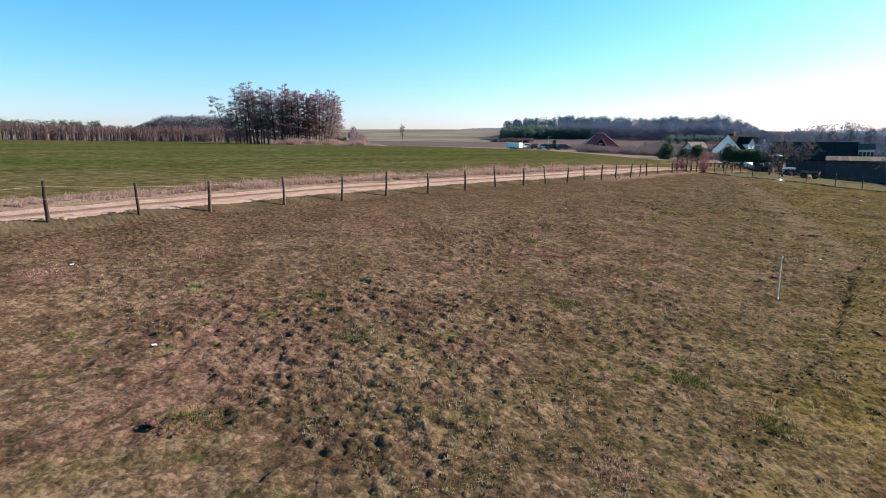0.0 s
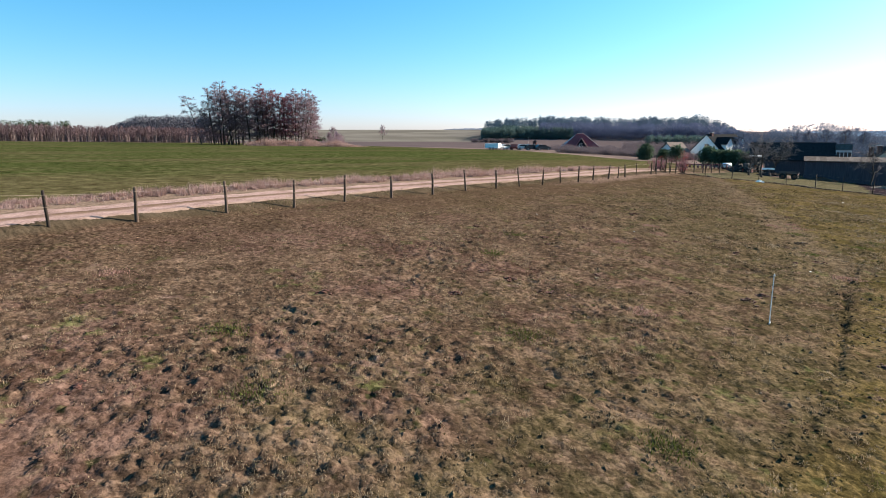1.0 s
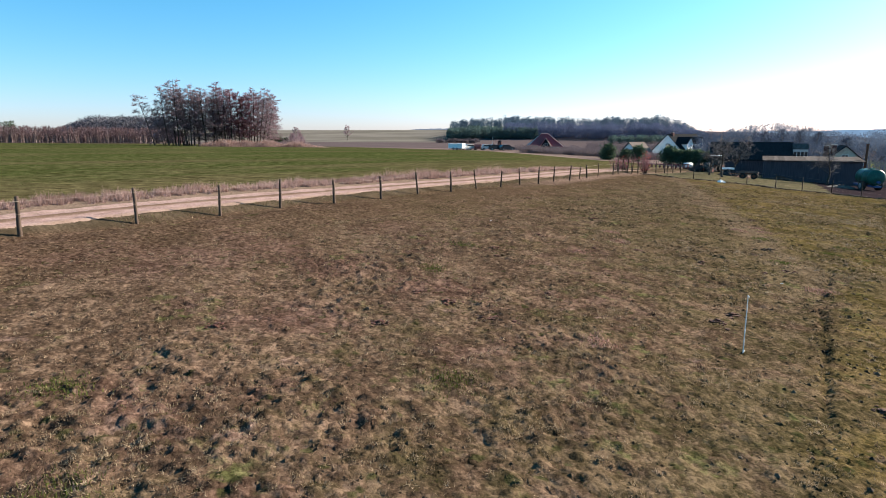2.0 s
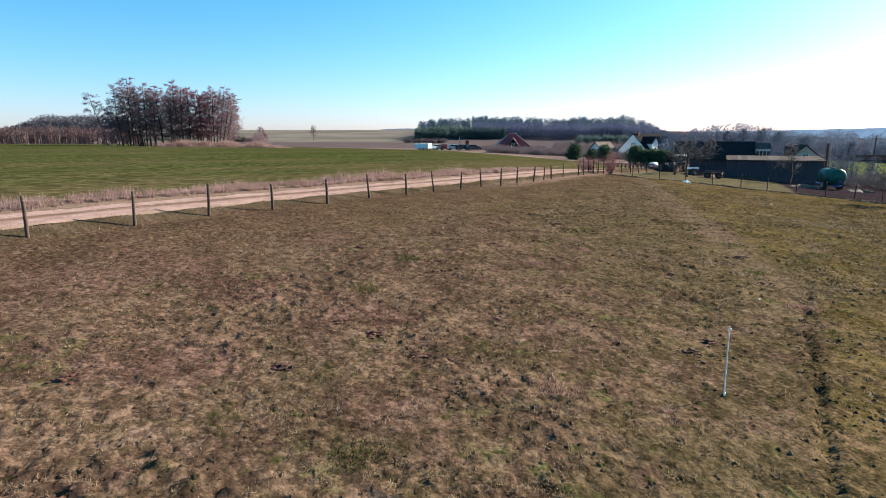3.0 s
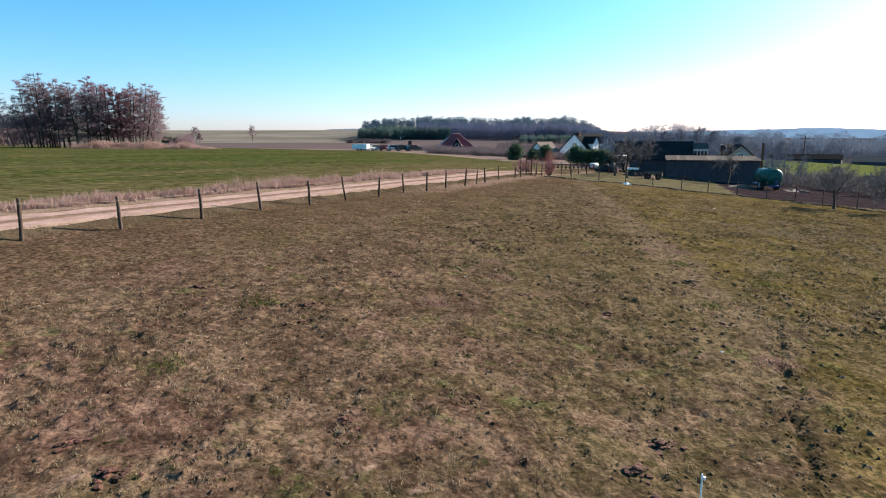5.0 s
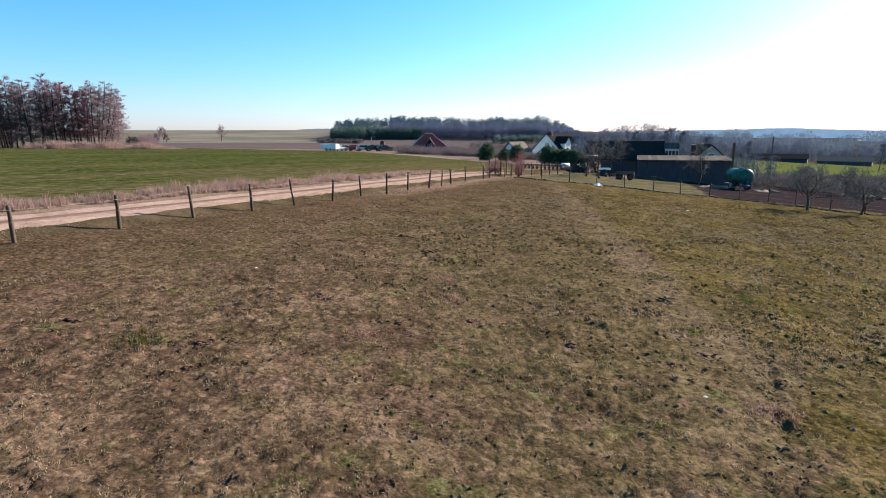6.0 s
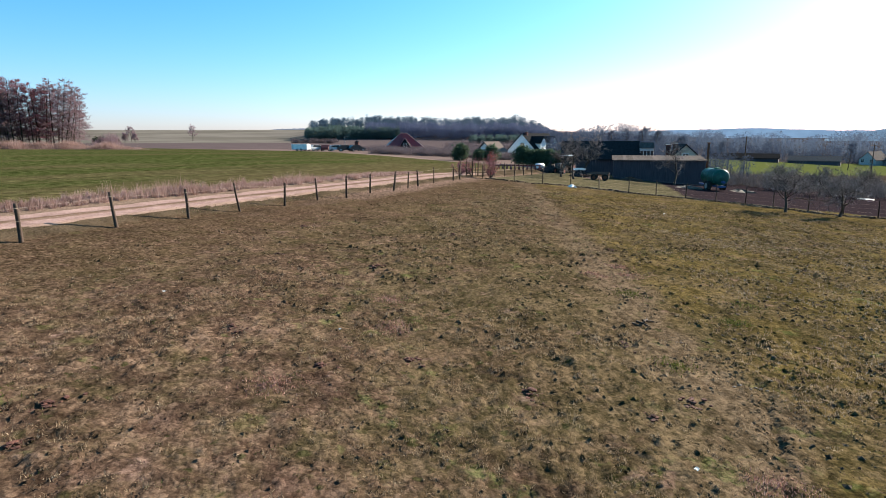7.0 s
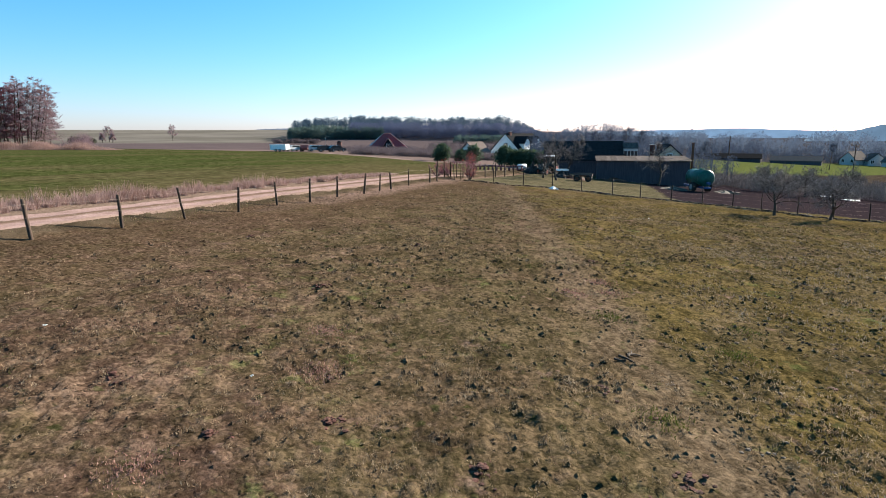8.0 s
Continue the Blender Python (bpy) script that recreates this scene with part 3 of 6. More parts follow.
def wood_mass(rng, u, v, tall, wide, leaves, leaf, low=0.15, slim=1.0, peak=0.55, stems=True):
    """Crowns and stems of a far wood: a cloud of small faces for each tree, with gaps."""
    out = []
    x, y = xy(u, v)
    ground = height(u, v)
    k = len(u)
    tri = rng.normal(0, 1, (k, leaves, 3, 3))
    tri *= (leaf * rng.uniform(0.5, 1.3, (k, leaves, 1, 1)))
    tri[..., 2] *= slim
    h = low + (1 - low) * rng.beta(1.5, 1.2, (k, leaves))
    r = np.sqrt(rng.random((k, leaves))) * np.where(h < peak, 0.55 + 0.45 * h / peak, np.sqrt(np.maximum(1 - ((h - peak) / (1.02 - peak)) ** 2, 0.02)))
    a = rng.uniform(0, 2 * np.pi, (k, leaves))
    c = np.stack([x[:, None] + np.cos(a) * r * wide[:, None], y[:, None] + np.sin(a) * r * wide[:, None], ground[:, None] + h * tall[:, None]], -1)
    out.append(((tri + c[:, :, None]).reshape(-1, 3), np.arange(k * leaves * 3).reshape(-1, 3)))
    if not stems:
        return out
    s = 0.10 + 0.01 * tall
    foot = np.stack([x, y, ground - 0.3], 1)
    for ang in (0.3, 1.87):
        d = np.stack([np.cos(ang) * s, np.sin(ang) * s, 0 * s], 1)
        top = foot + np.stack([rng.normal(0, 0.3, k), rng.normal(0, 0.3, k), tall * 0.92], 1)
        out.append((np.stack([foot - d, foot + d, top], 1).reshape(-1, 3), np.arange(3 * k).reshape(-1, 3)))
    return out


# ---- ground, track ----
def spaced(lo, fine_lo, fine_hi, hi, step, grow=1.14):
    mid = np.arange(fine_lo, fine_hi, step)
    out, s, x = [], step, fine_hi
    while x < hi:
        out.append(x)
        s *= grow
        x += s
    back, s, x = [], step, fine_lo
    while x > lo:
        s *= grow
        x -= s
        back.append(x)
    return np.concatenate([back[::-1], mid, out, [hi]])


near_u = [4.0]
while near_u[-1] < 63:
    near_u.append(near_u[-1] + 0.052 + 0.0032 * max(near_u[-1] - 8, 0))
near_u = np.array(near_u)
beyond = near_u[-1] + np.cumsum(0.19 * 1.1 ** np.arange(90))
behind = 4.0 - np.cumsum(0.06 * 1.12 ** np.arange(75))
gu = np.concatenate([behind[behind > -1500][::-1], near_u, beyond[beyond < 3600], [3600]])
gv = spaced(-2600, -14, 20, 3600, 0.06, 1.1)
mu, mv = np.meshgrid(gu, gv, indexing="ij")
gx, gy = xy(mu, mv)
gz = lie(mu, mv) + np.random.default_rng(3).normal(0, 0.0085, mu.shape) * rise(70, 66, np.abs(mu)) * rise(24, 22, mv) * rise(-30, -24, mv)
ids = np.arange(mu.size).reshape(mu.shape)
quads = np.stack([ids[:-1, :-1], ids[1:, :-1], ids[1:, 1:], ids[:-1, 1:]], -1).reshape(-1, 4)
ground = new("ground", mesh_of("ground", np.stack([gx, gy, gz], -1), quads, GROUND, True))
tagged(ground, "grazed brown and green winter pasture with open fields beyond", "ground", kind="structure")

ru, rv = np.concatenate([np.arange(-40, 75, 0.25), np.arange(75, 82, 0.5)]), np.arange(22.9, 26.75, 0.11)
mu, mv = np.meshgrid(ru, rv, indexing="ij")
sway = bend(mu) + 0.25 * np.sin(mu * 0.11) + 0.12 * np.sin(mu * 0.43 + 1)
cv = mv + sway - bend(mu) - 24.75
rg = np.random.default_rng(5)
rz = height(mu, mv + sway) + 0.05 - 0.11 * rise(1.2, 1.8, np.abs(cv)) + 0.05 * np.exp(-(cv / 0.35) ** 2) - 0.035 * np.exp(-((np.abs(cv) - 0.8) / 0.28) ** 2)
rz -= 0.25 * rise(75, 80, mu)
rz += rg.normal(0, 0.008, mu.shape) + 0.02 * np.sin(mu * 1.9 + 3 * np.sin(mv * 2)) * rise(0.9, 1.5, np.abs(cv))
rx, ry = xy(mu, mv + sway)
ids = np.arange(mu.size).reshape(mu.shape)
quads = np.stack([ids[:-1, :-1], ids[1:, :-1], ids[1:, 1:], ids[:-1, 1:]], -1).reshape(-1, 4)
road = new("road", mesh_of("road", np.stack([rx, ry, rz], -1), quads, ROAD, True))
tagged(road, "pale sandy farm track with two wheel ruts", "track", kind="structure")


# ---- fences ----
def post_mesh(rng, tall, r, lean_x, lean_y, sides=9):
    """A rough round post, a little crooked, with a slanted saw cut."""
    t = Tubes()
    z = np.linspace(-0.25, tall, 8)
    bend = rng.normal(0, 0.012, (8, 2)).cumsum(0) * 0.5
    f = (z + 0.25) / tall
    pts = np.stack([lean_x * f + bend[:, 0], lean_y * f + bend[:, 1], z], 1)
    t.add(pts, r * (1.08 - 0.18 * f + rng.normal(0, 0.03, 8)), sides)
    top = pts[-1] + np.array([0, 0, 0.012])
    ring = t.v[0][-sides:]
    verts = np.concatenate([t.v[0], [top]])
    caps = [(len(verts) - 1 - sides + i, len(verts) - 1 - sides + (i + 1) % sides, len(verts) - 1, len(verts) - 1) for i in range(sides)]
    faces = np.concatenate([t.f[0], np.array(caps)])
    return mesh_of("post", verts, faces, WOOD, True), pts


def wire_mesh(points, r=0.004):
    """Wire that hangs a little between its fixings."""
    t = Tubes()
    path = []
    for a, b in zip(points[:-1], points[1:]):
        a, b = np.array(a), np.array(b)
        for s in np.linspace(0, 1, 6)[:-1]:
            path.append(a + (b - a) * s - np.array([0, 0, 0.09 * s * (1 - s)]))
    path.append(np.array(points[-1]))
    t.add(path, np.full(len(path), r), 4)
    return t.mesh("wire", WIRE)


def post_fence(name, stations, label, heights, wires, r=0.06, leans=None, wire_r=0.004, seed=1):
    rng = np.random.default_rng(seed)
    fence = thing(name, Matrix(), label, "fence")
    hooks = [[] for _ in wires]
    for i, (u, v) in enumerate(stations):
        tall = heights[i % len(heights)]
        lx, ly = leans.get(i, (0, 0)) if leans else (0, 0)
        lx, ly = lx + rng.normal(0, 0.03), ly + rng.normal(0, 0.03)
        me, line = post_mesh(rng, tall, r * rng.uniform(0.8, 1.2), lx, ly)
        ob = part("post", me, WOOD, fence)
        ob.location = at(u, v)
        for k, h in enumerate(wires):
            f = (h * tall + 0.25) / tall
            hooks[k].append((*(at(u, v) + Vector((lx * f, ly * f, h * tall)) + Vector((0.05, -0.05, 0))),))
    for h in hooks:
        part("wire", wire_mesh(h, wire_r), WIRE, fence, "thin sagging fence wire")
    return fence


TRACK_POSTS = [(-8.4, 20.4), (-5.0, 20.7), (-1.4, 20.9), (2.2, 21.2), (5.5, 21.5), (8.35, 21.65), (11.05, 21.75), (14.7, 22.1), (18.06, 22.25), (21.2, 22.4), (24.22, 22.1), (27.7, 22.2), (31.05, 22.3),
               (34.2, 22.15), (37.25, 22.2), (40.4, 22.2), (43.3, 22.2), (45.7, 21.9), (48.5, 21.9), (51.8, 22.0), (54.0, 22.0), (55.8, 22.0), (59.4, 22.3), (63.6, 22.3), (65.4, 22.4)]
track_fence = post_fence("track_fence", TRACK_POSTS, "weathered round wooden posts strung with wire beside the sandy track", [1.15, 1.2, 1.28, 1.22, 1.3],
                         [0.55, 0.88], 0.056, {14: (-0.2, 0.03), 12: (-0.1, 0.02), 18: (0.06, 0.02), 19: (0.2, 0.1), 20: (0.12, 0.08), 21: (-0.08, 0)}, 0.0042, 4)
YARD_POSTS = [(67.6, 21.0), (67.8, 18.0), (67.9, 15.4), (68.6, 13.0), (68.4, 10.5), (68.1, 8.0), (67.9, 5.8), (67.5, 3.5), (67.2, 1.26), (66.7, -0.8), (66.5, -2.7), (66.1, -4.9), (66.2, -7.1), (66.4, -9.3),
              (66.3, -11.8), (66.2, -14.3), (66.1, -17), (66, -19.6), (66, -22.4), (66, -25)]
yard_fence = post_fence("yard_fence", YARD_POSTS, "thin posts with wire mesh between the pasture and the farmyard", [1.3, 1.25, 1.35], [0.08, 0.3, 0.52, 0.74, 0.96], 0.042, None, 0.0018, 9)
LANE_POSTS = [(67.5, 23.2), (68.9, 23.1), (70.2, 23.0), (71.6, 22.9), (73.1, 22.8), (76.0, 22.6), (79.2, 22.4), (82.4, 22.2), (85.6, 22.0), (89.0, 21.8)]
lane_fence = post_fence("lane_fence", LANE_POSTS, "dark wooden posts along the lane past the pasture corner", [1.5, 1.6, 1.45], [0.5, 0.9], 0.06, None, 0.004, 12)

corner = thing("corner_brace", spot(68.6, 22.6), "slanting wooden brace poles at the pasture's corner posts", "brace")
for a, b in (((-1.0, 0.2, 1.15), (0.9, 0.1, -0.05)), ((1.1, -0.1, 1.3), (0.0, -0.6, -0.05))):
    part("pole", rod(bmesh.new(), a, b, 0.045, 0.04, 8), WOOD, corner)


# ---- trees ----
rng = np.random.default_rng(21)
ALDER = dict(lift=0.1, droop=0.012, lean=0.02, flat=0.4, wild=0.1, subs=6, twigs=20, twig_w=0.022, limb_r=0.2)
ALDERS = [tree_thing("alder_tree", rng, BARK, TWIG, "tall bare alder with a dark trunk and layered fine twigs", tall=rng.uniform(19.2, 19.9), r=0.2, clear=c, limbs=k, reach=w, twig_len=0.95, **ALDER)
          for c, k, w in ((0.16, 46, 4.6), (0.24, 40, 4.0), (0.1, 50, 4.9), (0.28, 38, 3.8))]
REDS = [tree_thing("alder_tree", rng, BARK, RED_TWIG, "tall bare tree with red-brown twigs in the grove", tall=19.5, r=0.19, clear=c, limbs=k, reach=w, twig_len=0.9, **ALDER) for c, k, w in ((0.2, 42, 3.7), (0.12, 46, 3.9))]
GROVE_U, GROVE_V = 97.9, 150.7
rows = []
for i in range(58):
    f = (i + 0.7 * rng.random()) / 58
    rows.append((f, (i % 3 - 1) * 3.5 + rng.uniform(-1.5, 1.5)))
used = set()
for i, (f, deep) in enumerate(rows):
    # the grove runs across the view, from its western to its eastern end
    x, y = -64.5 + 28.5 * f + 0.1 * deep, 174 + 8 * f + deep
    u, v = AX * x + AY * y, -AY * x + AX * y
    red = 0.56 < f < 0.84 and rng.random() < 0.75
    k = int(rng.integers(2)) if red else (2 if f < 0.06 or f > 0.95 else int(rng.integers(4)))
    src = (REDS if red else ALDERS)[k]
    size = (0.7 + 0.25 * float(rise(-0.05, 0.2, f) * rise(1.05, 0.9, f))) * rng.uniform(0.95, 1.03) * (0.93 if red else 1.0)
    tip = radians(80 * (f - 0.5) ** 3 + rng.normal(0, 1.6))
    m = Matrix.Translation(at(u, v)) @ Matrix.Rotation(tip, 4, "Y") @ Matrix.Rotation(rng.uniform(0, 6.28), 4, "Z") @ Matrix.Scale(size, 4)
    if (red, k) in used:
        copy_thing(src, m)
    else:
        used.add((red, k))
        src.matrix_world = m
    tagged(src, group="trees of the grove")
for red, srcs in ((True, REDS), (False, ALDERS)):
    for k, s in enumerate(srcs):
        if (red, k) not in used:
            s.matrix_world = spot(GROVE_U, GROVE_V)


def scatter(rng, count, path, depth, lo, hi):
    """Places along a line of (u, v), within a depth behind it."""
    path = np.array(path, float)
    seg = rng.integers(0, len(path) - 1, count)
    f = rng.random(count)
    p = path[seg] + (path[seg + 1] - path[seg]) * f[:, None]
    d = path[seg + 1] - path[seg]
    nrm = np.stack([-d[:, 1], d[:, 0]], 1) / np.linalg.norm(d, axis=1)[:, None]
    p = p + nrm * (rng.random(count) * depth)[:, None]
    return p[:, 0], p[:, 1], rng.uniform(lo, hi, count)


def arc(b0, b1, dist, steps=14):
    """Places along an arc of one distance."""
    return [uv(b0 + (b1 - b0) * i / steps, dist) for i in range(steps + 1)]


def uv(bearing, dist):
    """u, v of a place seen from the pasture: degrees to the right of +y, and metres."""
    x, y = dist * math.sin(radians(bearing)), dist * math.cos(radians(bearing))
    return AX * x + AY * y, -AY * x + AX * y


# woods: the young plantation, the wooded rise behind it, the pine hill and the lines of trees down the valley
rng = np.random.default_rng(8)
def stems(rng, u, v, tall, thick):
    """Thin standing trunks."""
    return blades(rng, u, v, tall, thick, 0.03, height(u, v) - 0.2)


def side_of(u, v):
    """Bearing of a place: degrees to the right of +y."""
    return np.degrees(np.arctan2(AX * u - AY * v, AY * u + AX * v))


u, v, h = scatter(rng, 1000, arc(-52, -20, 248), 16, 4.9, 6.1)
stuff("plantation", wood_mass(rng, u, v, h, h * 0.12, 70, 0.08, 0.5, 3.0, stems=False), PLANTATION, "young bare plantation with reddish tops", "wood")
u, v, h = scatter(rng, 1500, arc(-52, -19.4, 246), 16, 4.2, 5.8)
stuff("plantation_stems", [stems(rng, u, v, h, 0.085)], PALE_STEM, "thin pale stems of the young plantation", "wood")
u, v, h = scatter(rng, 460, arc(-54, -31, 270), 16, 6.4, 8.1)
stuff("young_pines", wood_mass(rng, u, v, h, h * 0.19, 130, 0.15, 0.2), PINE, "row of young green pines behind the plantation", "wood")
u, v, h = scatter(rng, 300, arc(-36, -19, 268), 10, 3.2, 4.6)
stuff("plantation_depth", wood_mass(rng, u, v, h, h * 0.4, 90, 0.2, 0.0, 1.6, stems=False), PLANTATION, "dense brown undergrowth deep in the plantation", "wood")
u, v, h = scatter(rng, 460, arc(-29.2, -20.4, 430), 50, 14, 17)
h = h * (0.3 + 0.7 * rise(-30, -25.5, side_of(u, v)))
stuff("broadleaf_wood", wood_mass(rng, u, v, h, h * 0.28, 170, 0.2, 0.05, 1.6), HAZED_WOOD, "distant bare broadleaf wood", "wood")
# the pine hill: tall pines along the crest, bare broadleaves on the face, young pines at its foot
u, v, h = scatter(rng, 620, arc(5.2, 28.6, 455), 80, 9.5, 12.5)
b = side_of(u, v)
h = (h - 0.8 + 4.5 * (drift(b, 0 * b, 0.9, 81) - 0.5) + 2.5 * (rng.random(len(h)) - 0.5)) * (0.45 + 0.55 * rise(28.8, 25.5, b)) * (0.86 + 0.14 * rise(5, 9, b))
stuff("pine_hill_wood", wood_mass(rng, u, v, h, h * 0.22, 190, 0.3, 0.35, 0.6, 0.62), HAZED_PINE, "dark pine wood along the crest of a low hill", "wood")
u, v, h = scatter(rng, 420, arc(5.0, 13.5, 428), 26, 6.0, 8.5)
stuff("pine_slope", wood_mass(rng, u, v, h, h * 0.26, 170, 0.3, 0.02, 0.8, 0.35, stems=False), HAZED_SLOPE_PINE, "young green pines on the foot of the wooded hill", "wood")
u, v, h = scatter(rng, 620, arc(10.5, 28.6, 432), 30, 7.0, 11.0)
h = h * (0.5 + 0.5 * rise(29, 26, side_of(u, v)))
stuff("hill_broadleaves", wood_mass(rng, u, v, h, h * 0.32, 150, 0.22, 0.02, 1.4, stems=False), HAZED_HILL_TWIG, "bare broadleaves on the face of the hill, tinted violet for haze", "wood")
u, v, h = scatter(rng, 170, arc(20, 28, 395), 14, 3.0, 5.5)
stuff("low_pines", wood_mass(rng, u, v, h, h * 0.34, 150, 0.26, 0.02, 0.8, 0.35, stems=False), HAZED_SLOPE_PINE, "low green pines at the foot of the hill behind the houses", "wood")
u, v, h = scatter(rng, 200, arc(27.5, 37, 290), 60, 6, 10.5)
stuff("valley_trees", wood_mass(rng, u, v, h, h * 0.3, 320, 0.12, 0.04, 1.6, 0.6, stems=False), HAZED_VALLEY, "bare trees and hedges behind the farm", "wood")
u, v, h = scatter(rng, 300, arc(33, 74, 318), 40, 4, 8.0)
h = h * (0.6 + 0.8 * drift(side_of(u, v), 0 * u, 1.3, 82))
stuff("valley_wood", wood_mass(rng, u, v, h, h * 0.36, 260, 0.15, 0.02, 1.4, 0.55), HAZED_VALLEY, "hazy bare trees along the far side of the meadow", "wood")
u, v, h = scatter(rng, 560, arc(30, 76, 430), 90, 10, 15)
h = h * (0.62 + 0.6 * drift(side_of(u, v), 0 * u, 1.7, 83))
stuff("valley_backwood", wood_mass(rng, u, v, h, h * 0.34, 150, 0.28, 0.02, 1.3, 0.55), HAZED_VALLEY_BLUE, "wood farther down the valley, tinted blue-grey for haze", "wood")


u2, v2, h2 = scatter(rng, 300, arc(18.2, 27, 222), 55, 2.0, 5.2)
stuff("orchard_scrub", wood_mass(rng, u2, v2, h2, h2 * 0.4, 200, 0.09, 0.02, 1.6, stems=False), FAR_BROWN, "grey bare trees and shrubs behind the conifers", "thicket")
u, v, h = scatter(rng, 60, arc(4, 8, 330), 8, 1.2, 2.6)
stuff("field_hedge", wood_mass(rng, u, v, h, h * 0.6, 90, 0.2, 0.02, stems=False), FAR_BROWN, "dark low hedge across the far field", "hedge")
u, v, h = scatter(rng, 26, arc(-11.9, -10.2, 372), 8, 1.8, 3.4)
stuff("field_scrub", wood_mass(rng, u, v, h, h * 0.7, 130, 0.25, 0.02, stems=False), PINE, "dark clump of scrub on the far field", "thicket")


def ridge(name, bearings, dist, tops, material, label):
    """A far wooded ridge as a solid bank of land, a backdrop with haze in its material."""
    verts, faces = [], []
    k = 160
    b = np.linspace(bearings[0], bearings[1], k)
    t = np.interp(np.linspace(0, 1, k), np.linspace(0, 1, len(tops)), tops)
    g = np.random.default_rng(int(dist))
    t = t + g.normal(0, 0.6, k) + np.convolve(g.normal(0, 2.0, k), np.ones(9) / 9, "same")
    for d, w in ((dist, 0.0), (dist + 60, 1.0), (dist + 700, 0.9)):
        for a, z in zip(b, t):
            verts.append((d * math.sin(radians(a)), d * math.cos(radians(a)), -30 * (1 - w) + z * w))
    for r in range(2):
        for i in range(k - 1):
            faces.append((r * k + i, r * k + i + 1, (r + 1) * k + i + 1, (r + 1) * k + i))
    ob = new(name, mesh_of(name, verts, faces, material, True))
    return tagged(ob, label, "ridge", kind="structure")


# Backdrop land: haze is put in as a bluish colour that glows by itself.
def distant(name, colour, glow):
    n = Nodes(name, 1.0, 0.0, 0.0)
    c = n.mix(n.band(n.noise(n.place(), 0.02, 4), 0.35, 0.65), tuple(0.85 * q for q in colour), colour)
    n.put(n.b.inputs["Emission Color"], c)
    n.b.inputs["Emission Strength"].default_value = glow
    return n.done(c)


FAR_RIDGE = distant("far_ridge_haze_glow", (0.15, 0.215, 0.29), 0.5)
WOOD_RIDGE = distant("skyline_wood_haze_glow", (0.105, 0.125, 0.165), 0.4)
NEAR_RIDGE = distant("near_ridge_haze_glow", (0.12, 0.17, 0.22), 0.42)
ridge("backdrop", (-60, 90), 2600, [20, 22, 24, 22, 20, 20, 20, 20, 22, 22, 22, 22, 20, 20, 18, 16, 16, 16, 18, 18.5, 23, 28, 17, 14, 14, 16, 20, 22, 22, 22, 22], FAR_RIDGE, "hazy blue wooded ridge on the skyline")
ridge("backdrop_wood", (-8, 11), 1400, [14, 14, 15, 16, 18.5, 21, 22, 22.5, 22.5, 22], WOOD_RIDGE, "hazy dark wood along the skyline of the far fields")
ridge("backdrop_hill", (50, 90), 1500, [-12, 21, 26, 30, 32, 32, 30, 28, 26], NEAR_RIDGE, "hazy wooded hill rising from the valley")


# ---- houses and farmyard ----
RED_TILE = grainy("red_roof_sheet", (0.19, 0.03, 0.034), (0.32, 0.055, 0.058), 2, 0.45, bump=0.2, spec=0.35)
DARK_TILE = grainy("dark_roof_tile", (0.01, 0.011, 0.013), (0.024, 0.026, 0.03), 3, 0.95, spec=0.02)
GREY_ROOF = grainy("weathered_sheet_roof", (0.05, 0.042, 0.04), (0.12, 0.103, 0.098), 1.2, 0.95, stretch=(1, 3, 1), spec=0.02)
PALE_ROOF = grainy("pale_fibre_roof", (0.09, 0.072, 0.066), (0.15, 0.122, 0.11), 1.5, 0.95, spec=0.05)
# Pale render with the shade and haze of the village walls put into its grey.
SHADE_WALL = grainy("shade_grey_render", (0.34, 0.34, 0.35), (0.44, 0.44, 0.45), 1.5, 0.9)
RENDER = grainy("white_render", (0.68, 0.68, 0.66), (0.82, 0.82, 0.8), 1.5, 0.85, bump=0.1)
BEIGE = grainy("beige_render", (0.42, 0.36, 0.28), (0.56, 0.5, 0.4), 1.5, 0.85)
PLANK = grainy("dark_barn_boards", (0.034, 0.031, 0.042), (0.072, 0.066, 0.08), 2, 0.9, stretch=(4, 4, 0.3), bump=0.5)
BRICK = grainy("old_brick", (0.07, 0.028, 0.024), (0.15, 0.06, 0.05), 6, 0.9)
GLASS = Nodes("window_glass", 0.05, 0.0, 0.6).done((0.03, 0.035, 0.04))
FRAME = grainy("white_frame", (0.7, 0.7, 0.7), (0.8, 0.8, 0.8), 5, 0.5)
GREEN_PAINT = grainy("green_tank_paint", (0.005, 0.06, 0.046), (0.012, 0.13, 0.096), 2, 0.45, bump=0.1, spec=0.3)
BLUE_PAINT = grainy("blue_chassis_paint", (0.015, 0.05, 0.14), (0.03, 0.09, 0.22), 3, 0.45)
DARK_PAINT = grainy("dull_dark_machine_paint", (0.012, 0.018, 0.02), (0.04, 0.05, 0.052), 3, 0.6)
RUBBER = grainy("black_rubber", (0.012, 0.012, 0.012), (0.03, 0.03, 0.03), 8, 0.85)
STEEL = grainy("dull_steel", (0.22, 0.22, 0.22), (0.42, 0.42, 0.42), 4, 0.5, 0.6)
RUST = grainy("rusty_iron", (0.05, 0.022, 0.014), (0.14, 0.06, 0.035), 6, 0.85)
WHITE_PLASTIC = grainy("white_plastic", (0.66, 0.67, 0.68), (0.82, 0.83, 0.84), 2, 0.45, bump=0.1)


def facing(u, v, turn=0.0, up=0.0):
    """On the ground, local +y away from the pasture's south end, then turned."""
    p = at(u, v, up)
    b = math.atan2(p.x - 5, p.y - 8)
    return Matrix.Translation(p) @ Matrix.Rotation(-b + radians(turn), 4, "Z")


